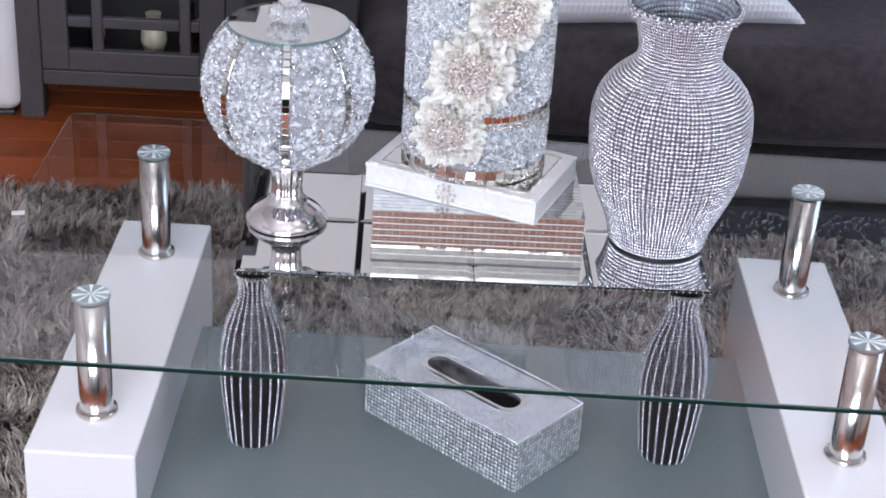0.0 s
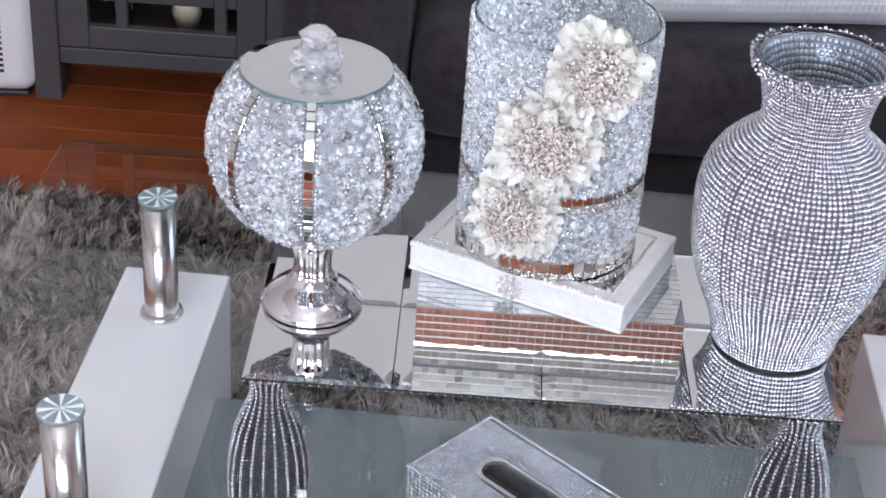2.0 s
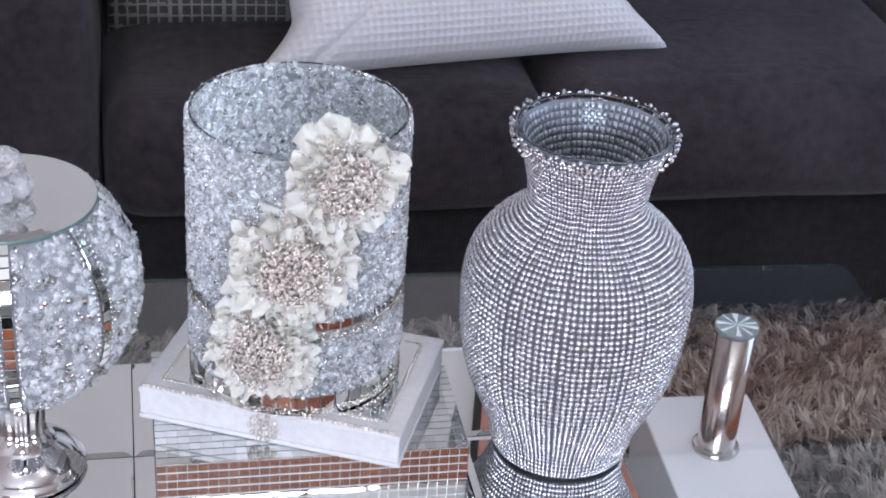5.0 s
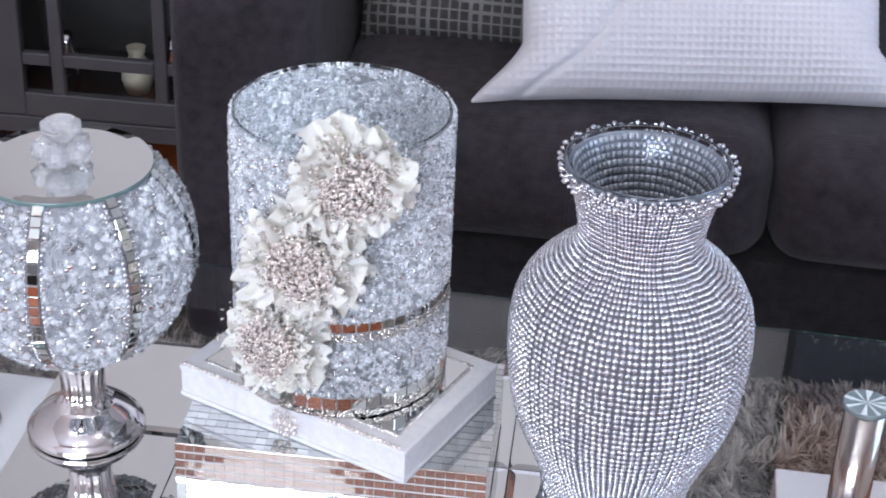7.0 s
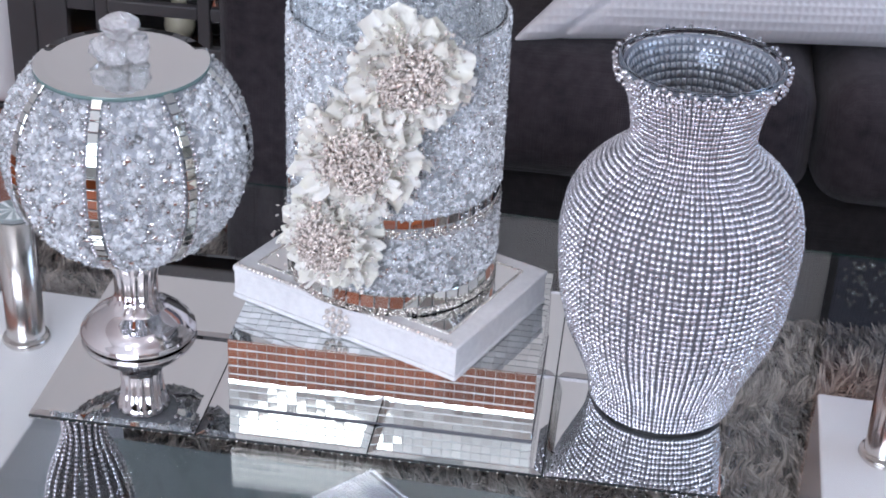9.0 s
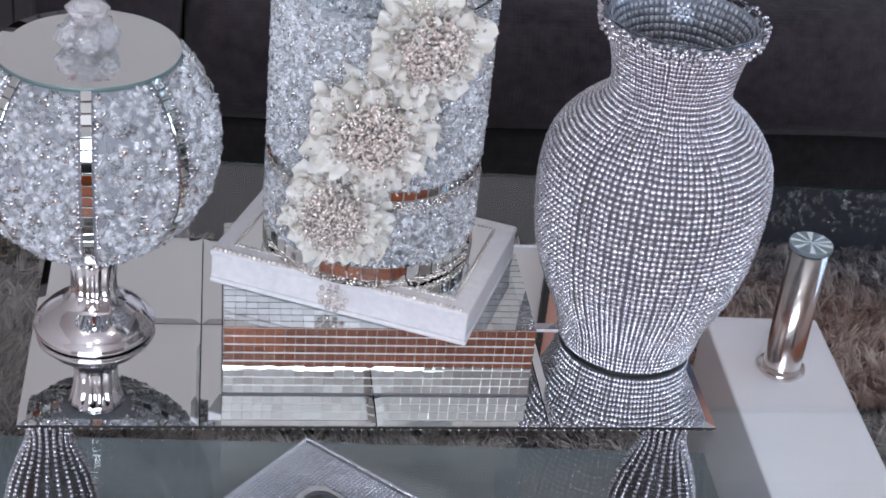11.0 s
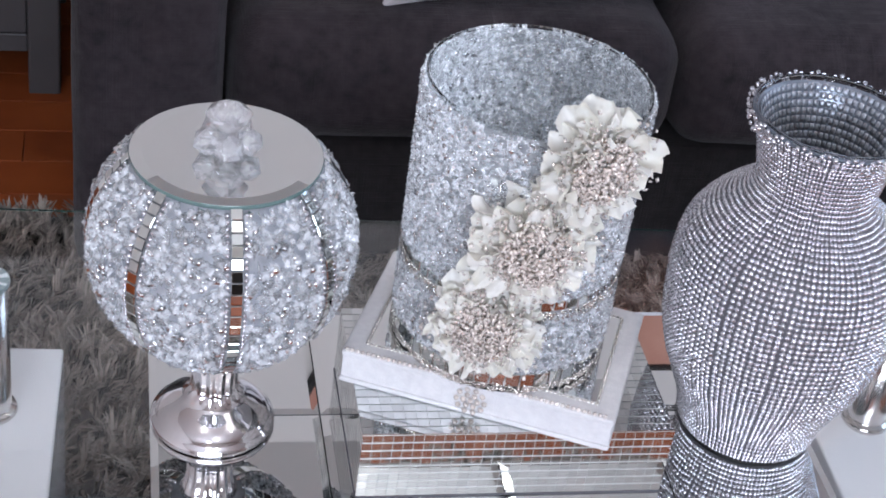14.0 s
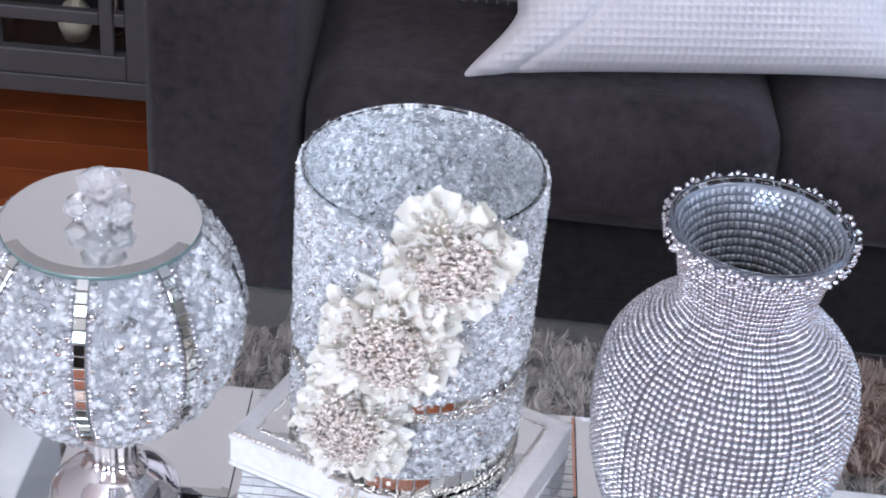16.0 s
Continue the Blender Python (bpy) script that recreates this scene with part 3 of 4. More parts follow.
# ---- cabinet ----
def build_cabinet():
    cab = thing("display_cabinet", pose(-0.925, 1.335, 0), "grey painted wooden display cabinet with a paned glass door", "cabinet")
    w, d, top = 0.50, 0.38, 1.22
    for x in (0.026, w - 0.026):
        for y in (0.025, d - 0.025):
            part("leg", box(0.052, 0.05, top - 0.02, (x, y, -0.012), 0.004), M_CAB, cab)
    part("bottom_rail", box(w - 0.104, 0.03, 0.034, (w / 2, 0.02, 0.075), 0.003), M_CAB, cab)
    part("side_panel", box(0.016, d - 0.1, top - 0.11, (0.02, d / 2, 0.08), 0.002), M_CAB, cab)
    part("side_panel", box(0.016, d - 0.1, top - 0.11, (w - 0.02, d / 2, 0.08), 0.002), M_CAB, cab)
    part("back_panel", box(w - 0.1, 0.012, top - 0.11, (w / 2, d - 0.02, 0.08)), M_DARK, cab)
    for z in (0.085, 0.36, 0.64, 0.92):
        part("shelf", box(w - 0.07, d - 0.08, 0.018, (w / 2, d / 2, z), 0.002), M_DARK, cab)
    part("top", box(w + 0.03, d + 0.03, 0.028, (w / 2, d / 2, top - 0.02), 0.005), M_CAB, cab)
    door = part("door", box(0.058, 0.022, 1.05, (0.082, 0.012, 0.112), 0.003), M_CAB, cab, "paned glass door")
    x0, x1 = 0.053, 0.447
    part("stile", box(0.055, 0.022, 1.05, (x1 - 0.0275, 0.012, 0.112), 0.003), M_CAB, door)
    part("door_rail", box(0.281, 0.022, 0.046, (0.2515, 0.012, 0.112), 0.003), M_CAB, door)
    part("door_rail", box(0.281, 0.022, 0.046, (0.2515, 0.012, 1.116), 0.003), M_CAB, door)
    for x in (0.174, 0.361):
        part("muntin", box(0.023, 0.018, 0.96, (x, 0.012, 0.157), 0.003), M_CAB, door)
    for z in (0.210, 0.50, 0.79, 1.04):
        for sx, cx in ((0.051, 0.1365), (0.164, 0.2675), (0.019, 0.3825)):
            part("muntin", box(sx, 0.018, 0.024, (cx, 0.012, z), 0.003), M_CAB, door)
    pane = part("pane", box(0.281, 0.003, 0.96, (0.2515, 0.016, 0.157)), M_CLEAR, door, "clear glass pane")
    pane.visible_shadow = False
    # what stands inside
    for k, (x, y, z, r, h) in enumerate(((0.15, 0.13, 0.104, 0.022, 0.12), (0.27, 0.16, 0.104, 0.03, 0.09), (0.355, 0.12, 0.104, 0.024, 0.13),
                                         (0.14, 0.14, 0.379, 0.025, 0.14), (0.26, 0.15, 0.379, 0.034, 0.11), (0.36, 0.13, 0.379, 0.022, 0.1))):
        orn = part("ornament", lathe([(0, 0), (r * 0.7, 0), (r, h * 0.3), (r * 0.9, h * 0.6), (r * 0.45, h * 0.8), (r * 0.6, h), (r * 0.5, h), (0, h * 0.85)], 24),
                   M_OBJ if k % 2 else M_CHROME, smooth=True)
        orn.matrix_world = pose(-0.925 + x, 1.335 + y, z)
        tagged(orn, "small glazed ornament standing on a cabinet shelf", "ornament", "cabinet ornaments")


build_cabinet()


# ---- white appliance ----
def build_appliance():
    app = thing("air_purifier", pose(-1.066, 1.415, 0, 0, 0, 6), "white plastic air purifier with perforated side panels", "appliance")
    part("body", box(0.28, 0.22, 0.58, (0, 0, 0.012), 0.035, 5), M_PLASTIC, app, smooth=True)
    part("base", box(0.24, 0.18, 0.014, (0, 0, -0.002), 0.005), M_HOLE, app)
    bm = bmesh.new()
    for i in range(9):
        for j in range(26):
            box(0.002, 0.0085, 0.0085, (0.1402, -0.06 + 0.0145 * i, 0.075 + 0.0135 * j), bm=bm)
    tagged(part("side_grille", bm, M_HOLE, app, "rows of small square holes"), kind="stuff")
    bm = bmesh.new()
    for i in range(14):
        for j in range(10):
            box(0.0085, 0.002, 0.006, (-0.10 + 0.0135 * i, -0.1102, 0.06 + 0.0115 * j), bm=bm)
    tagged(part("front_grille", bm, M_HOLE, app, "rows of small square holes"), kind="stuff")


build_appliance()


# ---- coffee table ----
TABLE = pose(0.013, -0.015, 0, 0, 0, -2.0)
SHELF_Z = 0.150


def slab(sx, sy, sz, at, r, mat, edge, name, parent, label):
    """A glass sheet with rounded corners and ground edges."""
    bm = bmesh.new()
    ring = []
    for cx, cy, a0 in ((1, 1, 0), (-1, 1, 90), (-1, -1, 180), (1, -1, 270)):
        for k in range(7):
            a = radians(a0 + 15 * k)
            ring.append((cx * (sx / 2 - r) + r * math.cos(a) + at[0], cy * (sy / 2 - r) + r * math.sin(a) + at[1]))
    cx, cy, c = at[0], at[1], 0.0014
    inner = [(cx + (x - cx) * (1 - 2 * c / sx), cy + (y - cy) * (1 - 2 * c / sy)) for x, y in ring]
    lo = [bm.verts.new((x, y, at[2])) for x, y in ring]
    hi = [bm.verts.new((x, y, at[2] + sz - c)) for x, y in ring]
    top = [bm.verts.new((x, y, at[2] + sz)) for x, y in inner]
    bm.faces.new(top)
    bm.faces.new(lo[::-1])
    for k in range(len(ring)):
        k2 = (k + 1) % len(ring)
        bm.faces.new((lo[k], lo[k2], hi[k2], hi[k])).material_index = 1
        bm.faces.new((hi[k], hi[k2], top[k2], top[k])).material_index = 2
    return part(name, bm, [mat, edge, M_CHAMFER], parent, label)


def build_table():
    table = thing("coffee_table", TABLE, "clear glass coffee table on white lacquered blocks with steel posts", "coffee table")
    top = slab(1.275, 0.708, 0.0065, (0.01, -0.022, 0.4435), 0.018, M_GLASS, M_GLASS_EDGE, "glass_top", table, "clear glass top with green edges")
    top.visible_shadow = False
    slab(0.83, 0.50, 0.008, (0, -0.035, SHELF_Z - 0.008), 0.004, M_SHELF, M_GLASS_EDGE, "glass_shelf", table, "frosted grey green glass shelf")
    for s in (-1, 1):
        part("side_block", box(0.138, 0.625, 0.262, (s * 0.482, 0.004, 0.012), 0.003), M_WHITE, table, "glossy white lacquered block")
        for y in (-0.213, 0.213):
            post = part("post", lathe([(0, 0.274), (0.026, 0.274), (0.0275, 0.2765), (0.026, 0.281), (0.022, 0.283), (0.0215, 0.285), (0.0215, 0.4370), (0, 0.4370)], 48), M_STEEL, table, "brushed steel post", pose(s * 0.48, y, 0))
            for p in post.data.polygons:
                p.use_smooth = abs(p.normal.z) < 0.5
            disc = part("disc", lathe([(0.0236, 0.4372), (0.024, 0.4379), (0.024, 0.4420), (0.0236, 0.4426), (0, 0.4426)], 48), M_DISC, post, "turned aluminium disc")
            # white wedges stand in for the star of highlights on the disc
            bm = bmesh.new()
            for ang, wide in (((8, 5), (50, 9), (88, 4), (131, 7), (176, 6), (228, 8), (268, 5), (310, 8), (338, 4))):
                a, b = radians(ang + 30 * s - wide), radians(ang + 30 * s + wide)
                lo, hi = [[bm.verts.new((r * math.cos(q), r * math.sin(q), z)) for r, q in ((0.001, (a + b) / 2), (0.0228, a), (0.0228, b))] for z in (0.4424, 0.4430)]
                bm.faces.new(hi)
                bm.faces.new(lo[::-1])
                for i in range(3):
                    j = (i + 1) % 3
                    bm.faces.new((lo[i], lo[j], hi[j], hi[i]))
            part("glint_star", bm, M_GLINT, disc, "white wedges painted as the star highlight")


build_table()
sticker = part("sticker", box(0.017, 0.012, 0.0004, (0, 0, 0), 0.0001, 1), M_PLASTIC)
sticker.matrix_world = pose(-0.607, -0.010, 0.4503, 0, 0, 12)
tagged(sticker, "small white paper sticker on the glass table", "sticker")

# ---- mirrored tray of eight square mirrors ----
TOP = 0.456
tray = thing("mirror_tray", pose(0, 0, 0.4505), "wide flat tray of square mirrors on the glass table", "tray")
part("backing", box(0.606, 0.301, 0.0012, (0, 0, 0)), M_MIRROR_EDGE, tray)


def mirror_square(w, t):
    bm = bmesh.new()
    a, b = w / 2 - 0.0006, w / 2 - 0.0075
    lv = [[bm.verts.new((x * s, y * s, z)) for x, y in ((-1, -1), (1, -1), (1, 1), (-1, 1))] for s, z in ((a, 0), (a, t - 0.0011), (b, t))]
    bm.faces.new(lv[2])
    bm.faces.new(lv[0][::-1])
    for p, q, mi in ((lv[0], lv[1], 1), (lv[1], lv[2], 0)):
        for k in range(4):
            bm.faces.new((p[k], p[(k + 1) % 4], q[(k + 1) % 4], q[k])).material_index = mi
    return bm


first = None
for i in range(4):
    for j in range(2):
        place = pose((i - 1.5) * 0.1524, (j - 0.5) * 0.1524, 0.0014)
        if first is None:
            first = part("mirror", mirror_square(0.1524, 0.0041), [M_MIRROR, M_MIRROR_EDGE], tray, m=place)
        else:
            share("mirror", first.data, tray, place)
edge_pts = [(x, -0.1532, 0.0022) for x in np.arange(-0.302, 0.303, 0.0085)]
v, f = beads_on(edge_pts, [(0, -1, 0.05)] * len(edge_pts), 0.0011)
tagged(link_mesh("bead_trim", mesh_from("bead_trim", v, f), M_BEAD, tray, "row of tiny sparkling stones"), kind="stuff")


# ---- mosaic riser ----
def build_riser():
    w, d, h = 0.272, 0.172, 0.0715
    riser = thing("mosaic_riser", pose(0.003, -0.0225, TOP), "low box covered in small square mirror tiles", "riser box")
    part("core", box(w - 0.0012, d - 0.0012, h - 0.0008, (0, 0, 0), 0.0005), M_GROUT, riser)
    part("base_edge", box(w + 0.0012, d + 0.0012, 0.0016, (0, 0, 0), 0.0004, 1), M_BACKING, riser, "thin grey foot")
    px, pz = w / 31, (h - 0.0016) / 8
    tile = box(px - 0.0003, 0.0022, pz - 0.0010, (0, 0, 0), 0.00025, 1)
    me = bpy.data.meshes.new("mirror_tile")
    tile.to_mesh(me)
    tile.free()
    me.materials.append(M_TILE)
    rng = random.Random(5)
    for i in range(31):
        for j in range(8):
            share("mirror_tile", me, riser, pose((i - 15) * px, -d / 2 + 0.001, j * pz + 0.0020, rng.gauss(0, 0.22), 0, rng.gauss(0, 0.3)))
    bm = bmesh.new()
    for s in (-1, 1):
        for i in range(18):
            for j in range(8):
                box(0.0022, d / 18 - 0.0009, pz - 0.0009, (s * (w / 2 - 0.001), (i - 8.5) * d / 18, j * pz + 0.0020), bm=bm)
    tagged(part("side_mosaic", bm, M_TILE_J, riser, "small square mirror tiles"), kind="stuff")
    bm = bmesh.new()
    for i in range(28):
        for j in range(18):
            box(w / 28 - 0.0003, d / 18 - 0.0011, 0.0022, ((i - 13.5) * w / 28, (j - 8.5) * d / 18, h - 0.0018), bm=bm)
    tagged(part("top_mosaic", bm, M_TILE_J, riser, "narrow mirror tiles in rows"), kind="stuff")


build_riser()


# ---- white book box on the riser ----
def build_book():
    bl, bw, bt = 0.238, 0.160, 0.0335
    book = thing("decorative_book", pose(-0.005, -0.0135, TOP + 0.0722, 0, 0, -23.8), "white glittered book with a mirrored cover and beaded edging", "book")
    part("cover", box(bl, bw, 0.006, (0, 0, bt - 0.006), 0.0018), M_BOOK, book)
    part("cover", box(bl, bw, 0.005, (0, 0, 0), 0.0018), M_BOOK, book)
    part("page_block", box(bl - 0.002, bw - 0.003, bt - 0.011, (0, 0, 0.005), 0.001), M_BOOK, book)
    part("mirror_panel", box(bl - 0.038, bw - 0.036, 0.0015, (0, 0, bt - 0.0003), 0.0004, 1), M_MIRROR, book)
    pts = []
    for s in (-1, 1):
        pts += [(x, s * (bw / 2 - 0.0165), bt + 0.0005) for x in np.arange(-bl / 2 + 0.018, bl / 2 - 0.016, 0.0036)]
        pts += [(s * (bl / 2 - 0.0175), y, bt + 0.0005) for y in np.arange(-bw / 2 + 0.018, bw / 2 - 0.016, 0.0036)]
    v, f = beads_on(pts, [(0, 0, 1)] * len(pts), 0.0016)
    tagged(link_mesh("bead_border", mesh_from("bead_border", v, f), M_BEAD, book, "fine bead chain"), kind="stuff")
    pts = [(x, -bw / 2 + 0.0035, bt) for x in np.arange(-bl / 2 + 0.004, bl / 2 - 0.004, 0.0046)]
    v, f = beads_on(pts, [(0, -0.2, 1)] * len(pts), 0.0022)
    tagged(link_mesh("bead_chain", mesh_from("bead_chain", v, f), M_GOLD, book, "champagne bead chain along the edge"), kind="stuff")
    pts = [(-0.003, 0)] + [(-0.003 + 0.0062 * math.cos(a), 0.0062 * math.sin(a)) for a in np.arange(6) * math.pi / 3] + [(-0.003 + 0.0122 * math.cos(a), 0.0122 * math.sin(a)) for a in np.arange(10) * math.pi / 5]
    pts = [(x, -bw / 2 - 0.0008, 0.0165 + z) for x, z in pts]
    v, f = beads_on(pts, [(0, -1, 0.1)] * len(pts), 0.0027)
    tagged(link_mesh("brooch", mesh_from("brooch", v, f), M_GOLD, book, "round sparkling brooch"), kind="stuff")


build_book()


# ---- globe candle holder ----
def build_globe():
    rng = np.random.default_rng(11)
    g = thing("globe_jar", pose(-0.2492, -0.004, TOP), "crushed glass globe jar with mirror strips on a chrome foot", "jar")
    foot = [(0, 0.0012), (0.0495, 0.0012), (0.0515, 0.0020), (0.0520, 0.0048), (0.0508, 0.0075), (0.0482, 0.0095), (0.0470, 0.0115), (0.0438, 0.0160), (0.0390, 0.0205), (0.0330, 0.0250), (0.0278, 0.0290),
            (0.0258, 0.0315), (0.0250, 0.0340), (0.0218, 0.0375), (0.0203, 0.0440), (0.0198, 0.0530), (0.0207, 0.0650), (0.0230, 0.0780), (0.0255, 0.0840), (0.0220, 0.0880), (0, 0.0890)]
    # black disc paints the dark gap between the foot and its reflection
    part("gap_shade", lathe([(0, 0), (0.0500, 0), (0.0500, 0.0013), (0, 0.0013)], 64), M_HOLE, g, "thin black disc painting the shadow gap under the base")
    part("foot", lathe([(r * (1.06 if z < 0.03 else 1.03), z) for r, z in foot], 96, fluted=14, depth=0.10, z0=0.037, z1=0.082), M_CHROME, g, "mirror polished chrome foot", smooth=True)
    cz, R, Rz = 0.1975, 0.1075, 0.1085
    zs = np.linspace(-0.106, 0.0780, 40)
    prof = [(math.sqrt(max(0, 1 - (z / Rz) ** 2)) * R, cz + z) for z in zs]
    bowl = part("bowl", lathe([(0, cz - 0.107)] + prof, 64), M_GLOBE, g, smooth=True)
    strips = [radians(-87.5 + 45 * k) for k in range(8)]
    n = 8600
    z = rng.uniform(-0.102, 0.0755, n)
    a = rng.uniform(0, 2 * math.pi, n)
    r = np.sqrt(1 - (z / Rz) ** 2) * R
    gap = np.min([np.abs((a - s + math.pi) % (2 * math.pi) - math.pi) for s in strips], 0) * r
    keep = gap > 0.0078
    z, a, r = z[keep], a[keep], r[keep]
    pos = np.c_[r * np.cos(a), r * np.sin(a), z + cz]
    nrm = np.c_[r * np.cos(a), r * np.sin(a), z] / R
    nrm /= np.linalg.norm(nrm, axis=1)[:, None]
    v, f = chips(rng, pos + nrm * 0.0018, nrm, 0.0039, 0.6)
    tagged(link_mesh("crushed_glass", mesh_from("crushed_glass", v, f), M_CHIP, bowl, "splinters of clear crushed glass"), kind="stuff").visible_shadow = False
    tile = box(0.0090, 0.0087, 0.002, (0, 0, 0), 0.0004, 1)
    me = bpy.data.meshes.new("mirror_tile")
    tile.to_mesh(me)
    tile.free()
    me.materials.append(M_TILE)
    bead_p, bead_n = [], []
    tilt = random.Random(4)
    for s in strips:
        for k in range(24):
            th = radians(-70 + k * 4.95)
            if math.sin(th) * Rz > 0.0765:
                continue
            nn = Vector((math.cos(th) * math.cos(s), math.cos(th) * math.sin(s), math.sin(th)))
            p = Vector((nn.x * R, nn.y * R, cz + nn.z * Rz)) + nn * 0.0016
            side = Vector((-math.sin(s), math.cos(s), 0))
            m = Matrix((side, nn.cross(side), nn)).transposed().to_4x4()
            m.translation = p
            share("mirror_tile", me, bowl, m @ pose(0, 0, 0, tilt.gauss(0, 1.2), tilt.gauss(0, 1.2), 0))
        for k in range(50):
            th = radians(-72 + k * 2.62)
            if math.sin(th) * Rz > 0.0765:
                continue
            nn = Vector((math.cos(th) * math.cos(s), math.cos(th) * math.sin(s), math.sin(th)))
            side = Vector((-math.sin(s), math.cos(s), 0))
            for q in (-1, 1):
                bead_p.append(Vector((nn.x * R, nn.y * R, cz + nn.z * Rz)) + nn * 0.0012 + side * q * 0.0072)
                bead_n.append(nn)
    v, f = beads_on(bead_p, bead_n, 0.0023)
    tagged(link_mesh("bead_line", mesh_from("bead_line", v, f), M_STONE, bowl, "lines of small rhinestones"), kind="stuff")
    lid = part("lid", lathe([(0, 0.2810), (0.0665, 0.2810), (0.0765, 0.2802)][::-1], 96), M_MIRROR, g, "round bevelled mirror lid")
    part("lid_edge", lathe([(0, 0.2758), (0.0750, 0.2758), (0.0768, 0.2766), (0.0770, 0.2794), (0.0765, 0.2802)], 96), M_LIDEDGE, lid, "pale green glass edge", smooth=True)
    knob = part("knob", lathe([(0, 0.2812), (0.009, 0.2812), (0.009, 0.302), (0, 0.302)], 12), M_CRYSTAL, lid, "clear cut crystal knob")
    for k in range(5):
        t = radians(-90 + 72 * k)
        bm = bmesh.new()
        bmesh.ops.create_icosphere(bm, subdivisions=1, radius=0.0125)
        part("crystal_ball", bm, M_CRYSTAL, knob, m=pose(0.0170 * math.cos(t), 0.0170 * math.sin(t), 0.2932, 20 * k, 13 * k, 40 * k))
    part("crystal_top", lathe([(0, 0.300), (0.0085, 0.3025), (0.0186, 0.3140), (0.0186, 0.3165), (0.0105, 0.3225), (0, 0.3265)], 8), M_CRYSTAL, knob, "faceted crystal finial")


build_globe()


# ---- crystal cylinder with flowers ----
def petal_mesh(seed):
    """A broad silk petal: narrow at the foot, cupped, with a notched and crumpled outer edge."""
    rng = random.Random(seed)
    nu, nv = 9, 11
    bm = bmesh.new()
    grid = []
    ph, fold, curl = rng.uniform(0, 6), rng.uniform(-0.5, 0.5), rng.uniform(-0.006, 0.012)
    notch = rng.uniform(0.1, 0.28)
    for i in range(nu):
        t = i / (nu - 1)
        half = 0.0138 * (0.25 + 0.75 * math.sin(math.pi * min(0.62, 0.08 + 0.62 * t)) ** 0.9)
        row = []
        for j in range(nv):
            s = j / (nv - 1) * 2 - 1
            reach = 1 - 0.16 * s ** 4 - notch * math.exp(-(s - fold) ** 2 / 0.05) * t ** 2 + 0.05 * math.sin(5 * s + ph) * t
            crumple = 0.0042 * t * t * math.sin(6 * s + ph) + 0.0011 * rng.gauss(0, 1) * t
            cup = 0.0075 * s * s * (0.4 + 0.6 * t)
            row.append(bm.verts.new((0.031 * t * reach, s * half, cup + curl * t ** 3 - 0.003 * t + crumple)))
        grid.append(row)
    for i in range(nu - 1):
        for j in range(nv - 1):
            bm.faces.new((grid[i][j], grid[i + 1][j], grid[i + 1][j + 1], grid[i][j + 1]))
    me = bpy.data.meshes.new("petal")
    bm.normal_update()
    bm.to_mesh(me)
    bm.free()
    me.materials.append(M_PETAL)
    me.polygons.foreach_set("use_smooth", [True] * len(me.polygons))
    return me


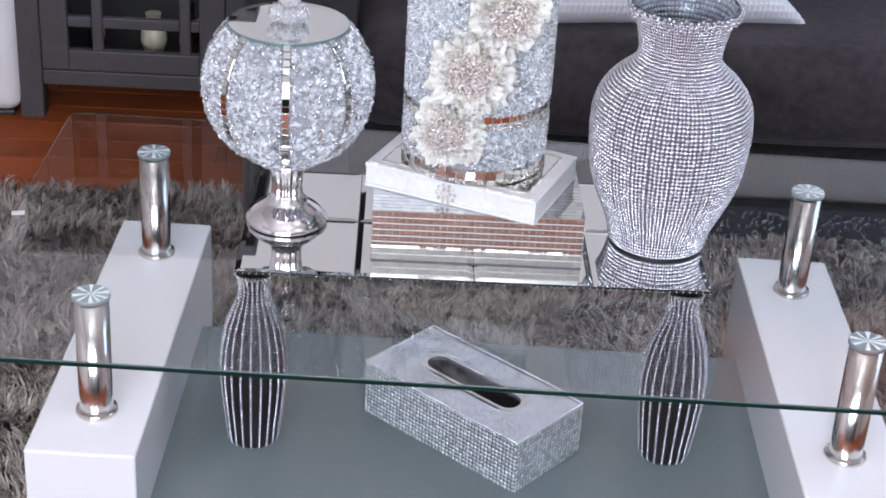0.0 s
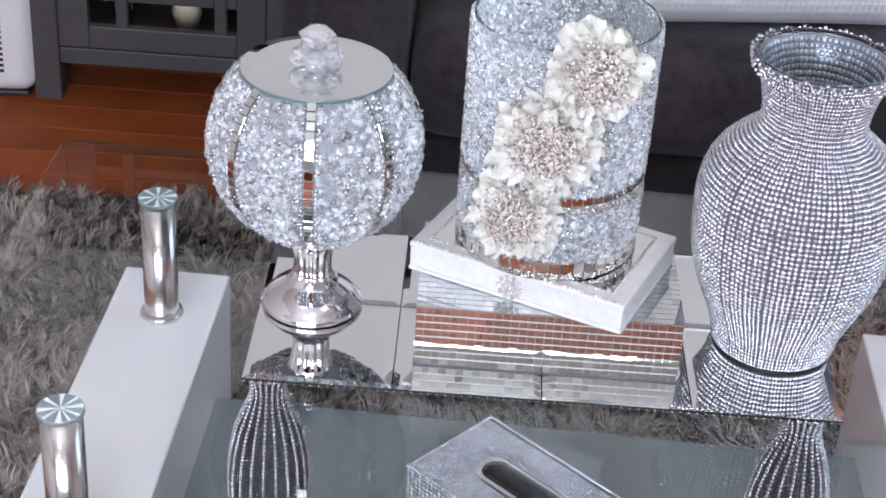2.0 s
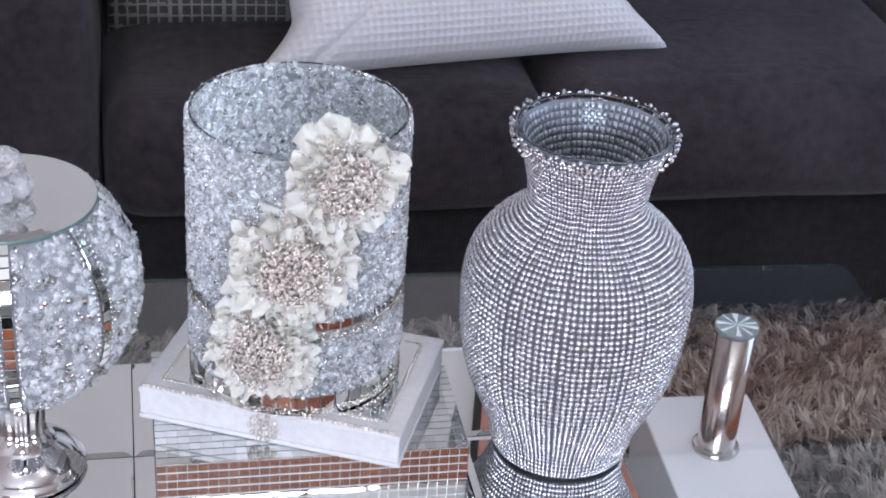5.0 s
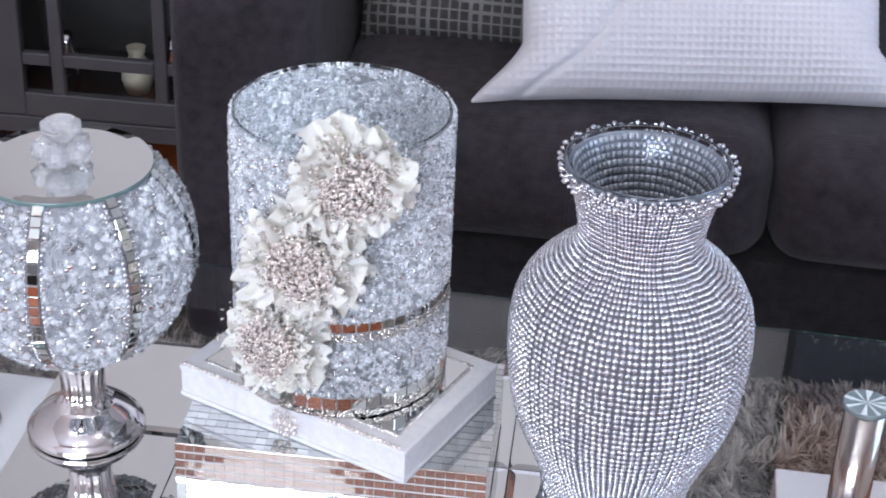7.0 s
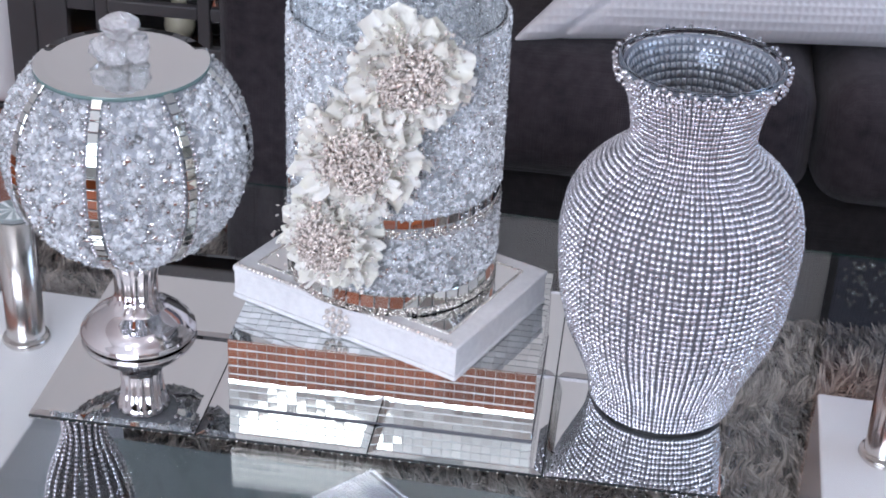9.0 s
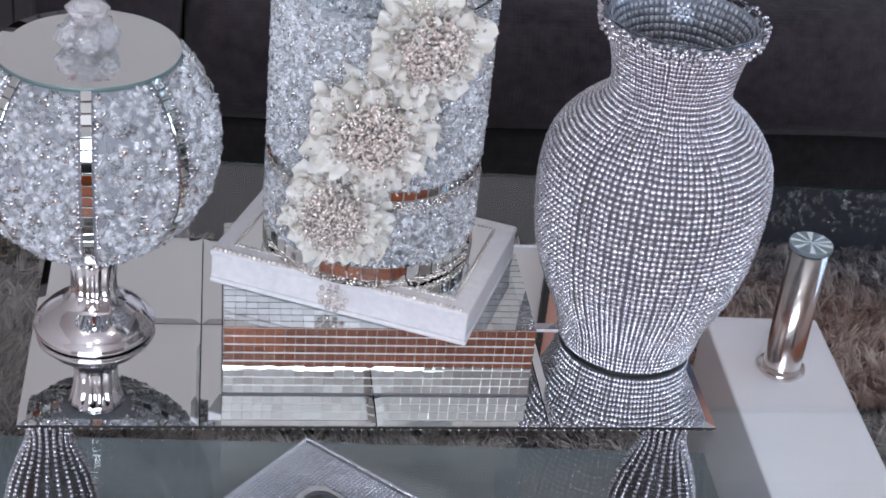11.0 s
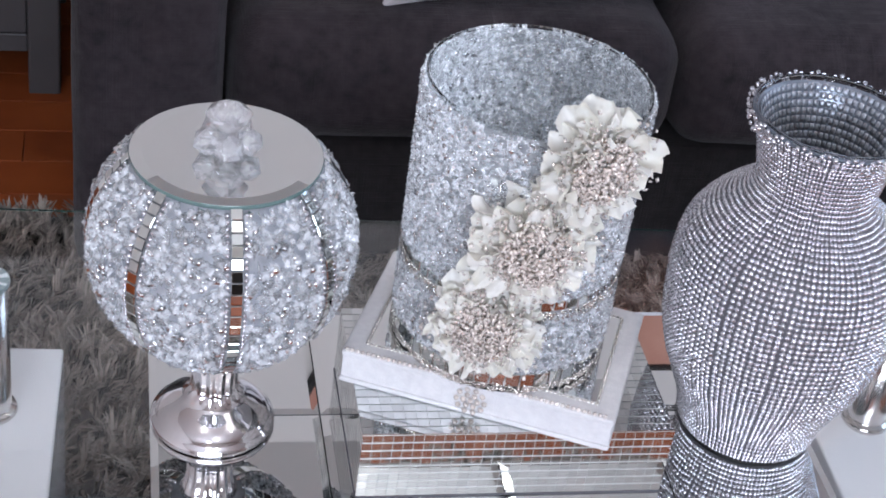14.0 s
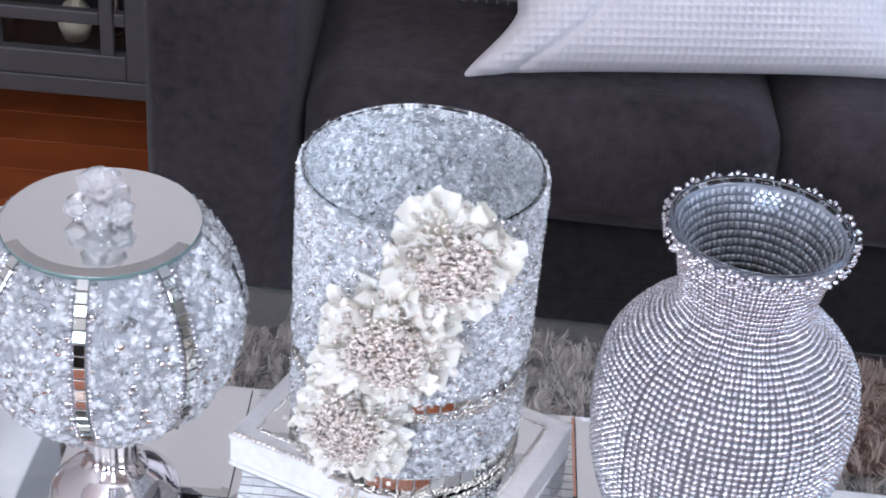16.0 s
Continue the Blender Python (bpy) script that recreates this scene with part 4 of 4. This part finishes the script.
def build_cylinder():
    rng = np.random.default_rng(23)
    zb = TOP + 0.0722 + 0.0350
    c = thing("candle_cylinder", pose(-0.005, -0.006, zb), "glass cylinder vase coated with crushed crystal and silk flowers", "vase")
    R, h = 0.0915, 0.250
    wall = part("glass_wall", lathe([(0, 0.0), (R, 0.0), (R, h - 0.001), (R - 0.0012, h), (R - 0.0028, h - 0.001), (R - 0.0028, 0.005), (0, 0.005)], 96), M_CLEAR, c, "clear glass cylinder", smooth=False)
    wall.visible_shadow = False
    part("frosted_coat", lathe([(R + 0.0002, 0.022), (R + 0.0012, 0.023), (R + 0.0012, h - 0.005), (R + 0.0002, h - 0.004)], 96), M_FROST, c, "glassy adhesive coat", smooth=True).visible_shadow = False
    n = 20000
    z = rng.uniform(0.022, h - 0.004, n)
    a = rng.uniform(0, 2 * math.pi, n)
    keep = np.abs(z - 0.088) > 0.0065
    z, a = z[keep], a[keep]
    nrm = np.c_[np.cos(a), np.sin(a), 0 * a]
    pos = nrm * (R + 0.0016) + np.c_[0 * a, 0 * a, z]
    v, f = chips(rng, pos, nrm, 0.0025, 0.6)
    tagged(link_mesh("crystal_coating", mesh_from("crystal_coating", v, f), M_CHIP, c, "splinters of clear crushed crystal"), kind="stuff").visible_shadow = False
    # mirror bands of single tiles
    for zc, hh, cnt in ((0.091, 0.0088, 52), (0.0145, 0.0125, 46)):
        bm = box(2 * math.pi * R / cnt - 0.0008, 0.0018, hh, (0, 0, 0), 0.0003, 1)
        me = bpy.data.meshes.new("mirror_tile")
        bm.to_mesh(me)
        bm.free()
        me.materials.append(M_TILE)
        for k in range(cnt):
            t = 2 * math.pi * k / cnt
            share("mirror_tile", me, c, pose((R + 0.0012) * math.cos(t), (R + 0.0012) * math.sin(t), zc - hh / 2, 0, 0, math.degrees(t) + 90))
    cnt = 2600
    a = rng.uniform(0, 2 * math.pi, cnt)
    z = np.where(np.arange(cnt) < 1200, rng.uniform(0.0770, 0.0855, cnt), rng.uniform(0.0015, 0.0080, cnt))
    nrm = np.c_[np.cos(a), np.sin(a), 0 * a]
    v, f = chips(rng, nrm * (R + 0.0016) + np.c_[0 * a, 0 * a, z], nrm, 0.0019)
    tagged(link_mesh("glitter_band", mesh_from("glitter_band", v, f), M_BEAD, c, "bands of fine silver glitter"), kind="stuff")
    petals = [petal_mesh(s) for s in range(9)]
    for az, z, roll, size in ((-112, 0.074, 10, 1.16), (-97, 0.156, 25, 1.24), (-75.5, 0.231, 50, 1.18)):
        t = radians(az)
        nrm = Vector((math.cos(t), math.sin(t), 0.05)).normalized()
        up = Vector((0, 0, 1))
        side = up.cross(nrm).normalized()
        m = Matrix((side, nrm.cross(side), nrm)).transposed().to_4x4()
        m.translation = Vector((math.cos(t), math.sin(t), 0)) * (R + 0.006) + Vector((0, 0, z))
        hub = part("flower", lathe([(0, -0.004), (0.018, -0.003), (0.020, 0.002), (0.015, 0.007), (0, 0.009)], 20), M_PETAL, c, "white silk flower with a glittering heart", m, True)
        hub.scale = (size, size, size)
        r2 = random.Random(int(az) + 500)
        for ring, (cnt, start, tilt, sc) in enumerate(((15, 0.019, 4, 0.88), (14, 0.017, -12, 0.80), (12, 0.015, -30, 0.62))):
            for k in range(cnt):
                ang = 360 * (k + 0.5 * ring) / cnt + r2.gauss(0, 5)
                s = sc * r2.uniform(0.76, 1.14)
                mm = pose(0, 0, 0.002 + 0.003 * ring, 0, 0, ang) @ pose(start, 0, 0, r2.gauss(0, 26), tilt + r2.gauss(0, 15), r2.gauss(0, 10)) @ Matrix.Diagonal((s, s * r2.uniform(0.8, 1.1), s, 1))
                share("petal", r2.choice(petals), hub, mm)
        cn = 1150
        rad = np.where(np.arange(cn) < 720, 0.0225, 0.033) * np.sqrt(rng.random(cn))
        an = rng.uniform(0, 2 * math.pi, cn)
        pos = np.c_[rad * np.cos(an), rad * np.sin(an), np.maximum(0.0150 - 8 * rad ** 2, 0.0055) + rng.uniform(0, 0.008, cn)]
        nr = np.c_[rad * np.cos(an) * 40, rad * np.sin(an) * 40, 0 * an + 1]
        nr /= np.linalg.norm(nr, axis=1)[:, None]
        v, f = chips(rng, pos, nr, 0.0017)
        rim_r = rng.uniform(0.026, 0.046, 110)
        rim_a = rng.uniform(0, 2 * math.pi, 110)
        dust = np.c_[rim_r * np.cos(rim_a), rim_r * np.sin(rim_a), rng.uniform(0.006, 0.016, 110)]
        v2, f2 = chips(rng, dust, np.tile((0.0, 0.0, 1.0), (110, 1)), 0.0015)
        tagged(link_mesh("petal_glitter", mesh_from("petal_glitter", v2, f2), M_GOLD, hub, "loose silver glitter on the petals"), kind="stuff")
        tagged(link_mesh("glitter_heart", mesh_from("glitter_heart", v, f), M_GOLD, hub, "cluster of champagne glitter stones"), kind="stuff")


build_cylinder()


# ---- rhinestone vases ----
def arc_rows(profile, pitch_of):
    """Walks up a profile in steps that suit its radius."""
    r = np.array([p[0] for p in profile])
    z = np.array([p[1] for p in profile])
    s = np.r_[0, np.cumsum(np.hypot(np.diff(r), np.diff(z)))]
    out, at = [], 0.002
    while at < s[-1] - 0.001:
        rr, zz = np.interp(at, s, r), np.interp(at, s, z)
        r2, z2 = np.interp(at + 0.002, s, r), np.interp(at + 0.002, s, z)
        r1, z1 = np.interp(at - 0.002, s, r), np.interp(at - 0.002, s, z)
        d = np.array([r2 - r1, z2 - z1])
        d /= np.linalg.norm(d)
        out.append((rr, zz, d[0], d[1]))
        at += pitch_of(rr)
    return out


def build_vase():
    v_ob = thing("rhinestone_vase", pose(0.2492, -0.0150, TOP), "glass vase covered in rows of clear rhinestones with beaded rim", "vase")
    outer = [(0.0630, 0.0035), (0.0652, 0.006), (0.0662, 0.014), (0.0668, 0.022), (0.0715, 0.036), (0.081, 0.058), (0.0905, 0.080), (0.0985, 0.108), (0.1025, 0.140), (0.1040, 0.168), (0.1030, 0.188),
             (0.099, 0.208), (0.090, 0.224), (0.078, 0.238), (0.066, 0.248), (0.057, 0.256), (0.0525, 0.265), (0.0520, 0.274), (0.0545, 0.288), (0.0575, 0.302), (0.0618, 0.315), (0.0660, 0.326), (0.0680, 0.330)]
    prof = smooth_profile(outer, 90)
    inner = [(max(0.002, r - 0.0035), z + 0.002) for r, z in prof][::-1]
    body = part("glass_body", lathe([(0, 0.0035)] + prof + inner + [(0, 0.008)], 96), [M_BACKING, M_VASE], v_ob, "silver grey glass body", smooth=True)
    for k, poly in enumerate(body.data.polygons):
        poly.material_index = 1 if k // 96 >= len(prof) else 0
    # black disc added for the shadow line beneath the vase
    part("gap_shade", lathe([(0, 0), (0.0600, 0), (0.0600, 0.0036), (0, 0.0036)], 64), M_HOLE, v_ob, "thin black disc painting the shadow gap under the base")
    cols = 111
    tv, tf = STONE_V, STONE_F
    pos, ax, ay, az = [], [], [], []
    rng = np.random.default_rng(2)
    # each strip of the wrap sits a little askew
    a0 = (np.arange(cols) + rng.normal(scale=0.06, size=cols)) * 2 * math.pi / cols
    lift = np.repeat(rng.normal(scale=0.0003, size=cols // 3), 3)
    sway = np.repeat(rng.normal(scale=0.0018, size=cols // 3), 3)
    step = lambda r: 0.0036 + 0.0020 * min(1, r / 0.1)
    for k, (r, z, dr, dz) in enumerate(arc_rows(prof, step)):
        a = a0 + sway * math.sin(z * 14) + rng.normal(scale=0.0022, size=cols)
        ca, sa = np.cos(a), np.sin(a)
        nrm = np.c_[ca * dz, sa * dz, np.full(cols, -dr)]
        tan = np.c_[-sa, ca, 0 * a]
        up = np.c_[ca * dr, sa * dr, np.full(cols, dz)]
        half = (min(math.pi * r / cols * 0.95, 0.0030) * rng.uniform(0.93, 1.05, cols))[:, None]
        nrm2 = nrm + rng.normal(scale=0.12, size=nrm.shape)
        hold = min(1.0, max(0.0, (z - 0.01) / 0.03)) * min(1.0, max(0.0, (0.318 - z) / 0.03))
        pos.append(np.c_[r * ca, r * sa, np.full(cols, z)] + nrm * 0.0002 + up * (hold * (lift + rng.normal(scale=0.00018, size=cols)))[:, None])
        ax.append(tan * half)
        ay.append(up * step(r) * 0.47)
        az.append(nrm2 * half * 0.85)
    v, f = spread(tv, tf, *(np.concatenate(q) for q in (pos, ax, ay, az)))
    tagged(link_mesh("rhinestone_cover", mesh_from("rhinestone_cover", v, f), M_STONE, v_ob, "close rows of clear rhinestones"), kind="stuff")
    # the backs of the stones, seen through the mouth
    pos, ax, ay, az = [], [], [], []
    cols = 66
    tv, tf = stone_template(4)
    a = np.arange(cols) * 2 * math.pi / cols
    ca, sa = np.cos(a), np.sin(a)
    for r, z, dr, dz in arc_rows([(r - 0.0062, z) for r, z in prof if z > 0.10], lambda r: 0.0070):
        nrm = -np.c_[ca * dz, sa * dz, np.full(cols, -dr)]
        pos.append(np.c_[r * ca, r * sa, np.full(cols, z)])
        along = np.c_[-sa, ca, 0 * a] * math.pi * r / cols * 0.80
        above = np.c_[ca * dr, sa * dr, np.full(cols, dz)] * 0.0027
        ax.append(along + above)
        ay.append(above - along)
        az.append((nrm + rng.normal(scale=0.10, size=nrm.shape)) * 0.0004)
    v, f = spread(tv, tf, *(np.concatenate(q) for q in (pos, ax, ay, az)))
    tagged(link_mesh("stone_lining", mesh_from("stone_lining", v, f), M_LINING, v_ob, "flat backs of rhinestones inside the mouth"), kind="stuff")
    part("glass_lip", lathe([(0.0655, 0.326), (0.0690, 0.331), (0.0690, 0.3352), (0.0672, 0.3365), (0.0655, 0.335), (0.0640, 0.330), (0.0655, 0.326)], 96), M_CLEAR, v_ob, "clear rounded glass lip", smooth=True)
    ring = [(0.0078 * math.cos(q), 0.0078 * math.sin(q)) for q in np.arange(8) * math.pi / 4]
    vv, ff = beads_on([(x, y, 0) for x, y in ring], [(0, 0, 1)] * 8, 0.0023)
    me = mesh_from("rim_flower", vv, ff)
    me.materials.append(M_STONE)
    for k in range(22):
        t = 2 * math.pi * k / 22
        n = Vector((math.cos(t), math.sin(t), -0.2)).normalized()
        side = Vector((-math.sin(t), math.cos(t), 0))
        m = Matrix((side, n.cross(side), n)).transposed().to_4x4()
        m.translation = Vector((0.0710 * math.cos(t), 0.0710 * math.sin(t), 0.3280))
        share("rim_flower", me, v_ob, m)


build_vase()


def build_striped_vase():
    s_ob = thing("striped_vase", pose(-0.287, -0.070, SHELF_Z), "slim black vase with vertical rows of clear rhinestones", "vase", "pair of striped vases")
    outer = [(0.0335, 0.0), (0.0355, 0.004), (0.0365, 0.02), (0.041, 0.06), (0.0440, 0.095), (0.0445, 0.120), (0.042, 0.150), (0.036, 0.180), (0.0265, 0.205), (0.0200, 0.222), (0.0185, 0.232), (0.0195, 0.243), (0.0240, 0.256)]
    prof = smooth_profile(outer, 60)
    inner = [(max(0.002, r - 0.003), z + 0.001) for r, z in prof][::-1]
    part("body", lathe([(0, 0.0)] + prof + inner + [(0, 0.004)], 64), M_BLACK, s_ob, "glossy black body", smooth=True)
    rows = arc_rows(prof, lambda r: 0.0047)
    cols = 20
    pos, ax, ay, az = [], [], [], []
    a = np.arange(cols) * 2 * math.pi / cols
    ca, sa = np.cos(a), np.sin(a)
    for r, z, dr, dz in rows:
        nrm = np.c_[ca * dz, sa * dz, np.full(cols, -dr)]
        pos.append(np.c_[r * ca, r * sa, np.full(cols, z)])
        half = min(0.0021, math.pi * r / cols * 0.72)
        ax.append(np.c_[-sa, ca, 0 * a] * half)
        ay.append(np.c_[ca * dr, sa * dr, np.full(cols, dz)] * 0.0020)
        az.append(nrm * 0.0024)
    v, f = spread(STONE_V, STONE_F, *(np.concatenate(q) for q in (pos, ax, ay, az)))
    tagged(link_mesh("rhinestone_striping", mesh_from("rhinestone_striping", v, f), M_STONE, s_ob, "vertical rows of clear rhinestones"), kind="stuff")
    p, q = ring_points(0.0247, 0.2555, 0.0042)
    v, f = beads_on(p, q, 0.0021)
    tagged(link_mesh("rim_trim", mesh_from("rim_trim", v, f), M_BEAD, s_ob, "ring of beads on the rim"), kind="stuff")
    return s_ob


striped = build_striped_vase()
copy_thing(striped, pose(0.288, -0.071, SHELF_Z, 0, 0, 7))


# ---- tissue box ----
def build_tissue_box():
    L, W, h = 0.279, 0.144, 0.079
    tb = thing("tissue_box", pose(0.0165, -0.037, SHELF_Z, 0, 0, -42.2), "rhinestone covered tissue box with an oval slot", "tissue box")
    wall = 0.006
    for sx, sy, at in ((L - 0.004, wall, (0, W / 2 - wall / 2 - 0.002, 0)), (L - 0.004, wall, (0, -W / 2 + wall / 2 + 0.002, 0)), (wall, W - 0.016, (L / 2 - wall / 2 - 0.002, 0, 0)), (wall, W - 0.016, (-L / 2 + wall / 2 + 0.002, 0, 0))):
        part("side_panel", box(sx, sy, h - 0.005, at, 0.001), M_BACKING, tb)
    part("bottom_panel", box(L - 0.02, W - 0.02, 0.003, (0, 0, 0.0005)), M_CARD, tb, "brown card floor")
    # lid with a slot
    bm = bmesh.new()
    n = 40
    slot, rim = [], []
    for k in range(n):
        t = 2 * math.pi * k / n
        cx = 0.062 if math.cos(t) > 0 else -0.062
        slot.append((cx + 0.0185 * math.cos(t), 0.0185 * math.sin(t)))
        dx, dy = math.cos(t), math.sin(t) * 1.0
        s = min((L / 2 - 0.002) / max(abs(dx), 1e-6), (W / 2 - 0.002) / max(abs(dy), 1e-6))
        rim.append((dx * s, dy * s))
    lay = [[bm.verts.new((x, y, z)) for x, y in ring] for ring, z in ((slot, h - 0.004), (rim, h - 0.004), (slot, h), (rim, h))]
    for k in range(n):
        k2 = (k + 1) % n
        bm.faces.new((lay[2][k], lay[3][k], lay[3][k2], lay[2][k2]))
        bm.faces.new((lay[0][k2], lay[1][k2], lay[1][k], lay[0][k]))
        bm.faces.new((lay[0][k], lay[2][k], lay[2][k2], lay[0][k2]))
        bm.faces.new((lay[1][k2], lay[3][k2], lay[3][k], lay[1][k]))
    part("lid_panel", bm, M_BACKING, tb)
    band = bmesh.new()
    for k in range(n):
        k2 = (k + 1) % n
        q = [Vector((*slot[i], h + 0.0012)) for i in (k, k2)]
        o = [Vector((p.x * 1.06 + math.copysign(0.003, p.x), p.y * 1.28, p.z)) for p in q]
        band.faces.new([band.verts.new(p) for p in (q[0], o[0], o[1], q[1])])
    bmesh.ops.remove_doubles(band, verts=band.verts[:], dist=1e-5)
    bmesh.ops.solidify(band, geom=band.faces[:], thickness=0.0015)
    part("slot_trim", band, M_CHROME, tb, "pale metal slot trim")
    def field(origin, du, dv, nu, nv, nrm, size, shape=None, skip=None):
        pos = []
        for i in range(nu):
            for j in range(nv):
                p = Vector(origin) + Vector(du) * (i + 0.5) + Vector(dv) * (j + 0.5)
                if skip is None or not skip(p):
                    pos.append(p)
        k = len(pos)
        u, w, nn = Vector(du).normalized(), Vector(dv).normalized(), Vector(nrm)
        if shape:
            uu, ww = (u + w).normalized() * size, (w - u).normalized() * size
            return spread(*shape, np.array(pos), np.tile(uu, (k, 1)), np.tile(ww, (k, 1)), np.tile(nn * size * 0.35, (k, 1)))
        return spread(STONE_V, STONE_F, np.array(pos), np.tile(u * size, (k, 1)), np.tile(w * size, (k, 1)), np.tile(nn * size, (k, 1)))
    p = 0.0040
    in_slot = lambda q: abs(q.y) < 0.0245 and abs(q.x) < 0.062 + math.sqrt(max(0, 0.0245 ** 2 - q.y ** 2))
    v, f = field((-L / 2 + 0.002, -W / 2 + 0.002, h), (p, 0, 0), (0, p, 0), int((L - 0.004) / p), int((W - 0.004) / p), (0, 0, 1), 0.0018, None, in_slot)
    tagged(link_mesh("stone_top", mesh_from("stone_top", v, f), M_STONE, tb, "close rows of tiny stones"), kind="stuff")
    # sides in square cut stones
    q = h / 13
    nl, nw = int(L / q), int(W / q)
    square = stone_template(4)
    sides = [field((-L / 2, -W / 2, 0), (L / nl, 0, 0), (0, 0, q), nl, 13, (0, -1, 0), 0.00345, square),
             field((-L / 2, W / 2, 0), (L / nl, 0, 0), (0, 0, q), nl, 13, (0, 1, 0), 0.00345, square),
             field((L / 2, -W / 2, 0), (0, W / nw, 0), (0, 0, q), nw, 13, (1, 0, 0), 0.00345, square),
             field((-L / 2, -W / 2, 0), (0, W / nw, 0), (0, 0, q), nw, 13, (-1, 0, 0), 0.00345, square)]
    for v, f in sides:
        tagged(link_mesh("stone_facing", mesh_from("stone_facing", v, f), M_SQUARE, tb, "square cut stones in rows"), kind="stuff")
    pts = [(x, s * (W / 2 - 0.0015), h + 0.001) for s in (-1, 1) for x in np.arange(-L / 2, L / 2, 0.0044)] + [(s * (L / 2 - 0.0015), y, h + 0.001) for s in (-1, 1) for y in np.arange(-W / 2, W / 2, 0.0044)]
    v, f = beads_on(pts, [(0, 0, 1)] * len(pts), 0.0023)
    tagged(link_mesh("stone_edging", mesh_from("stone_edging", v, f), M_STONE, tb, "row of larger stones along the edges"), kind="stuff")


build_tissue_box()

# ---- floor planks ----
plank_w, plank_l = 0.092, 1.12
bm = box(plank_l - 0.0012, plank_w - 0.0012, 0.012, (0, 0, -0.012), 0.0012, 1)
me = bpy.data.meshes.new("plank")
bm.to_mesh(me)
bm.free()
me.materials.append(M_WOOD)
pr = random.Random(9)
for j in range(int((Y1 - Y0) / plank_w)):
    off = pr.uniform(0, plank_l)
    for i in range(-1, int((X1 - X0) / plank_l) + 1):
        x = X0 + off + (i + 0.5) * plank_l
        a, b = max(X0, x - plank_l / 2), min(X1, x + plank_l / 2)
        if b - a > 0.01:
            share("plank", me, floor, pose((a + b) / 2, Y0 + (j + 0.5) * plank_w, 0) @ Matrix.Diagonal(((b - a) / plank_l, 1, 1, 1)))
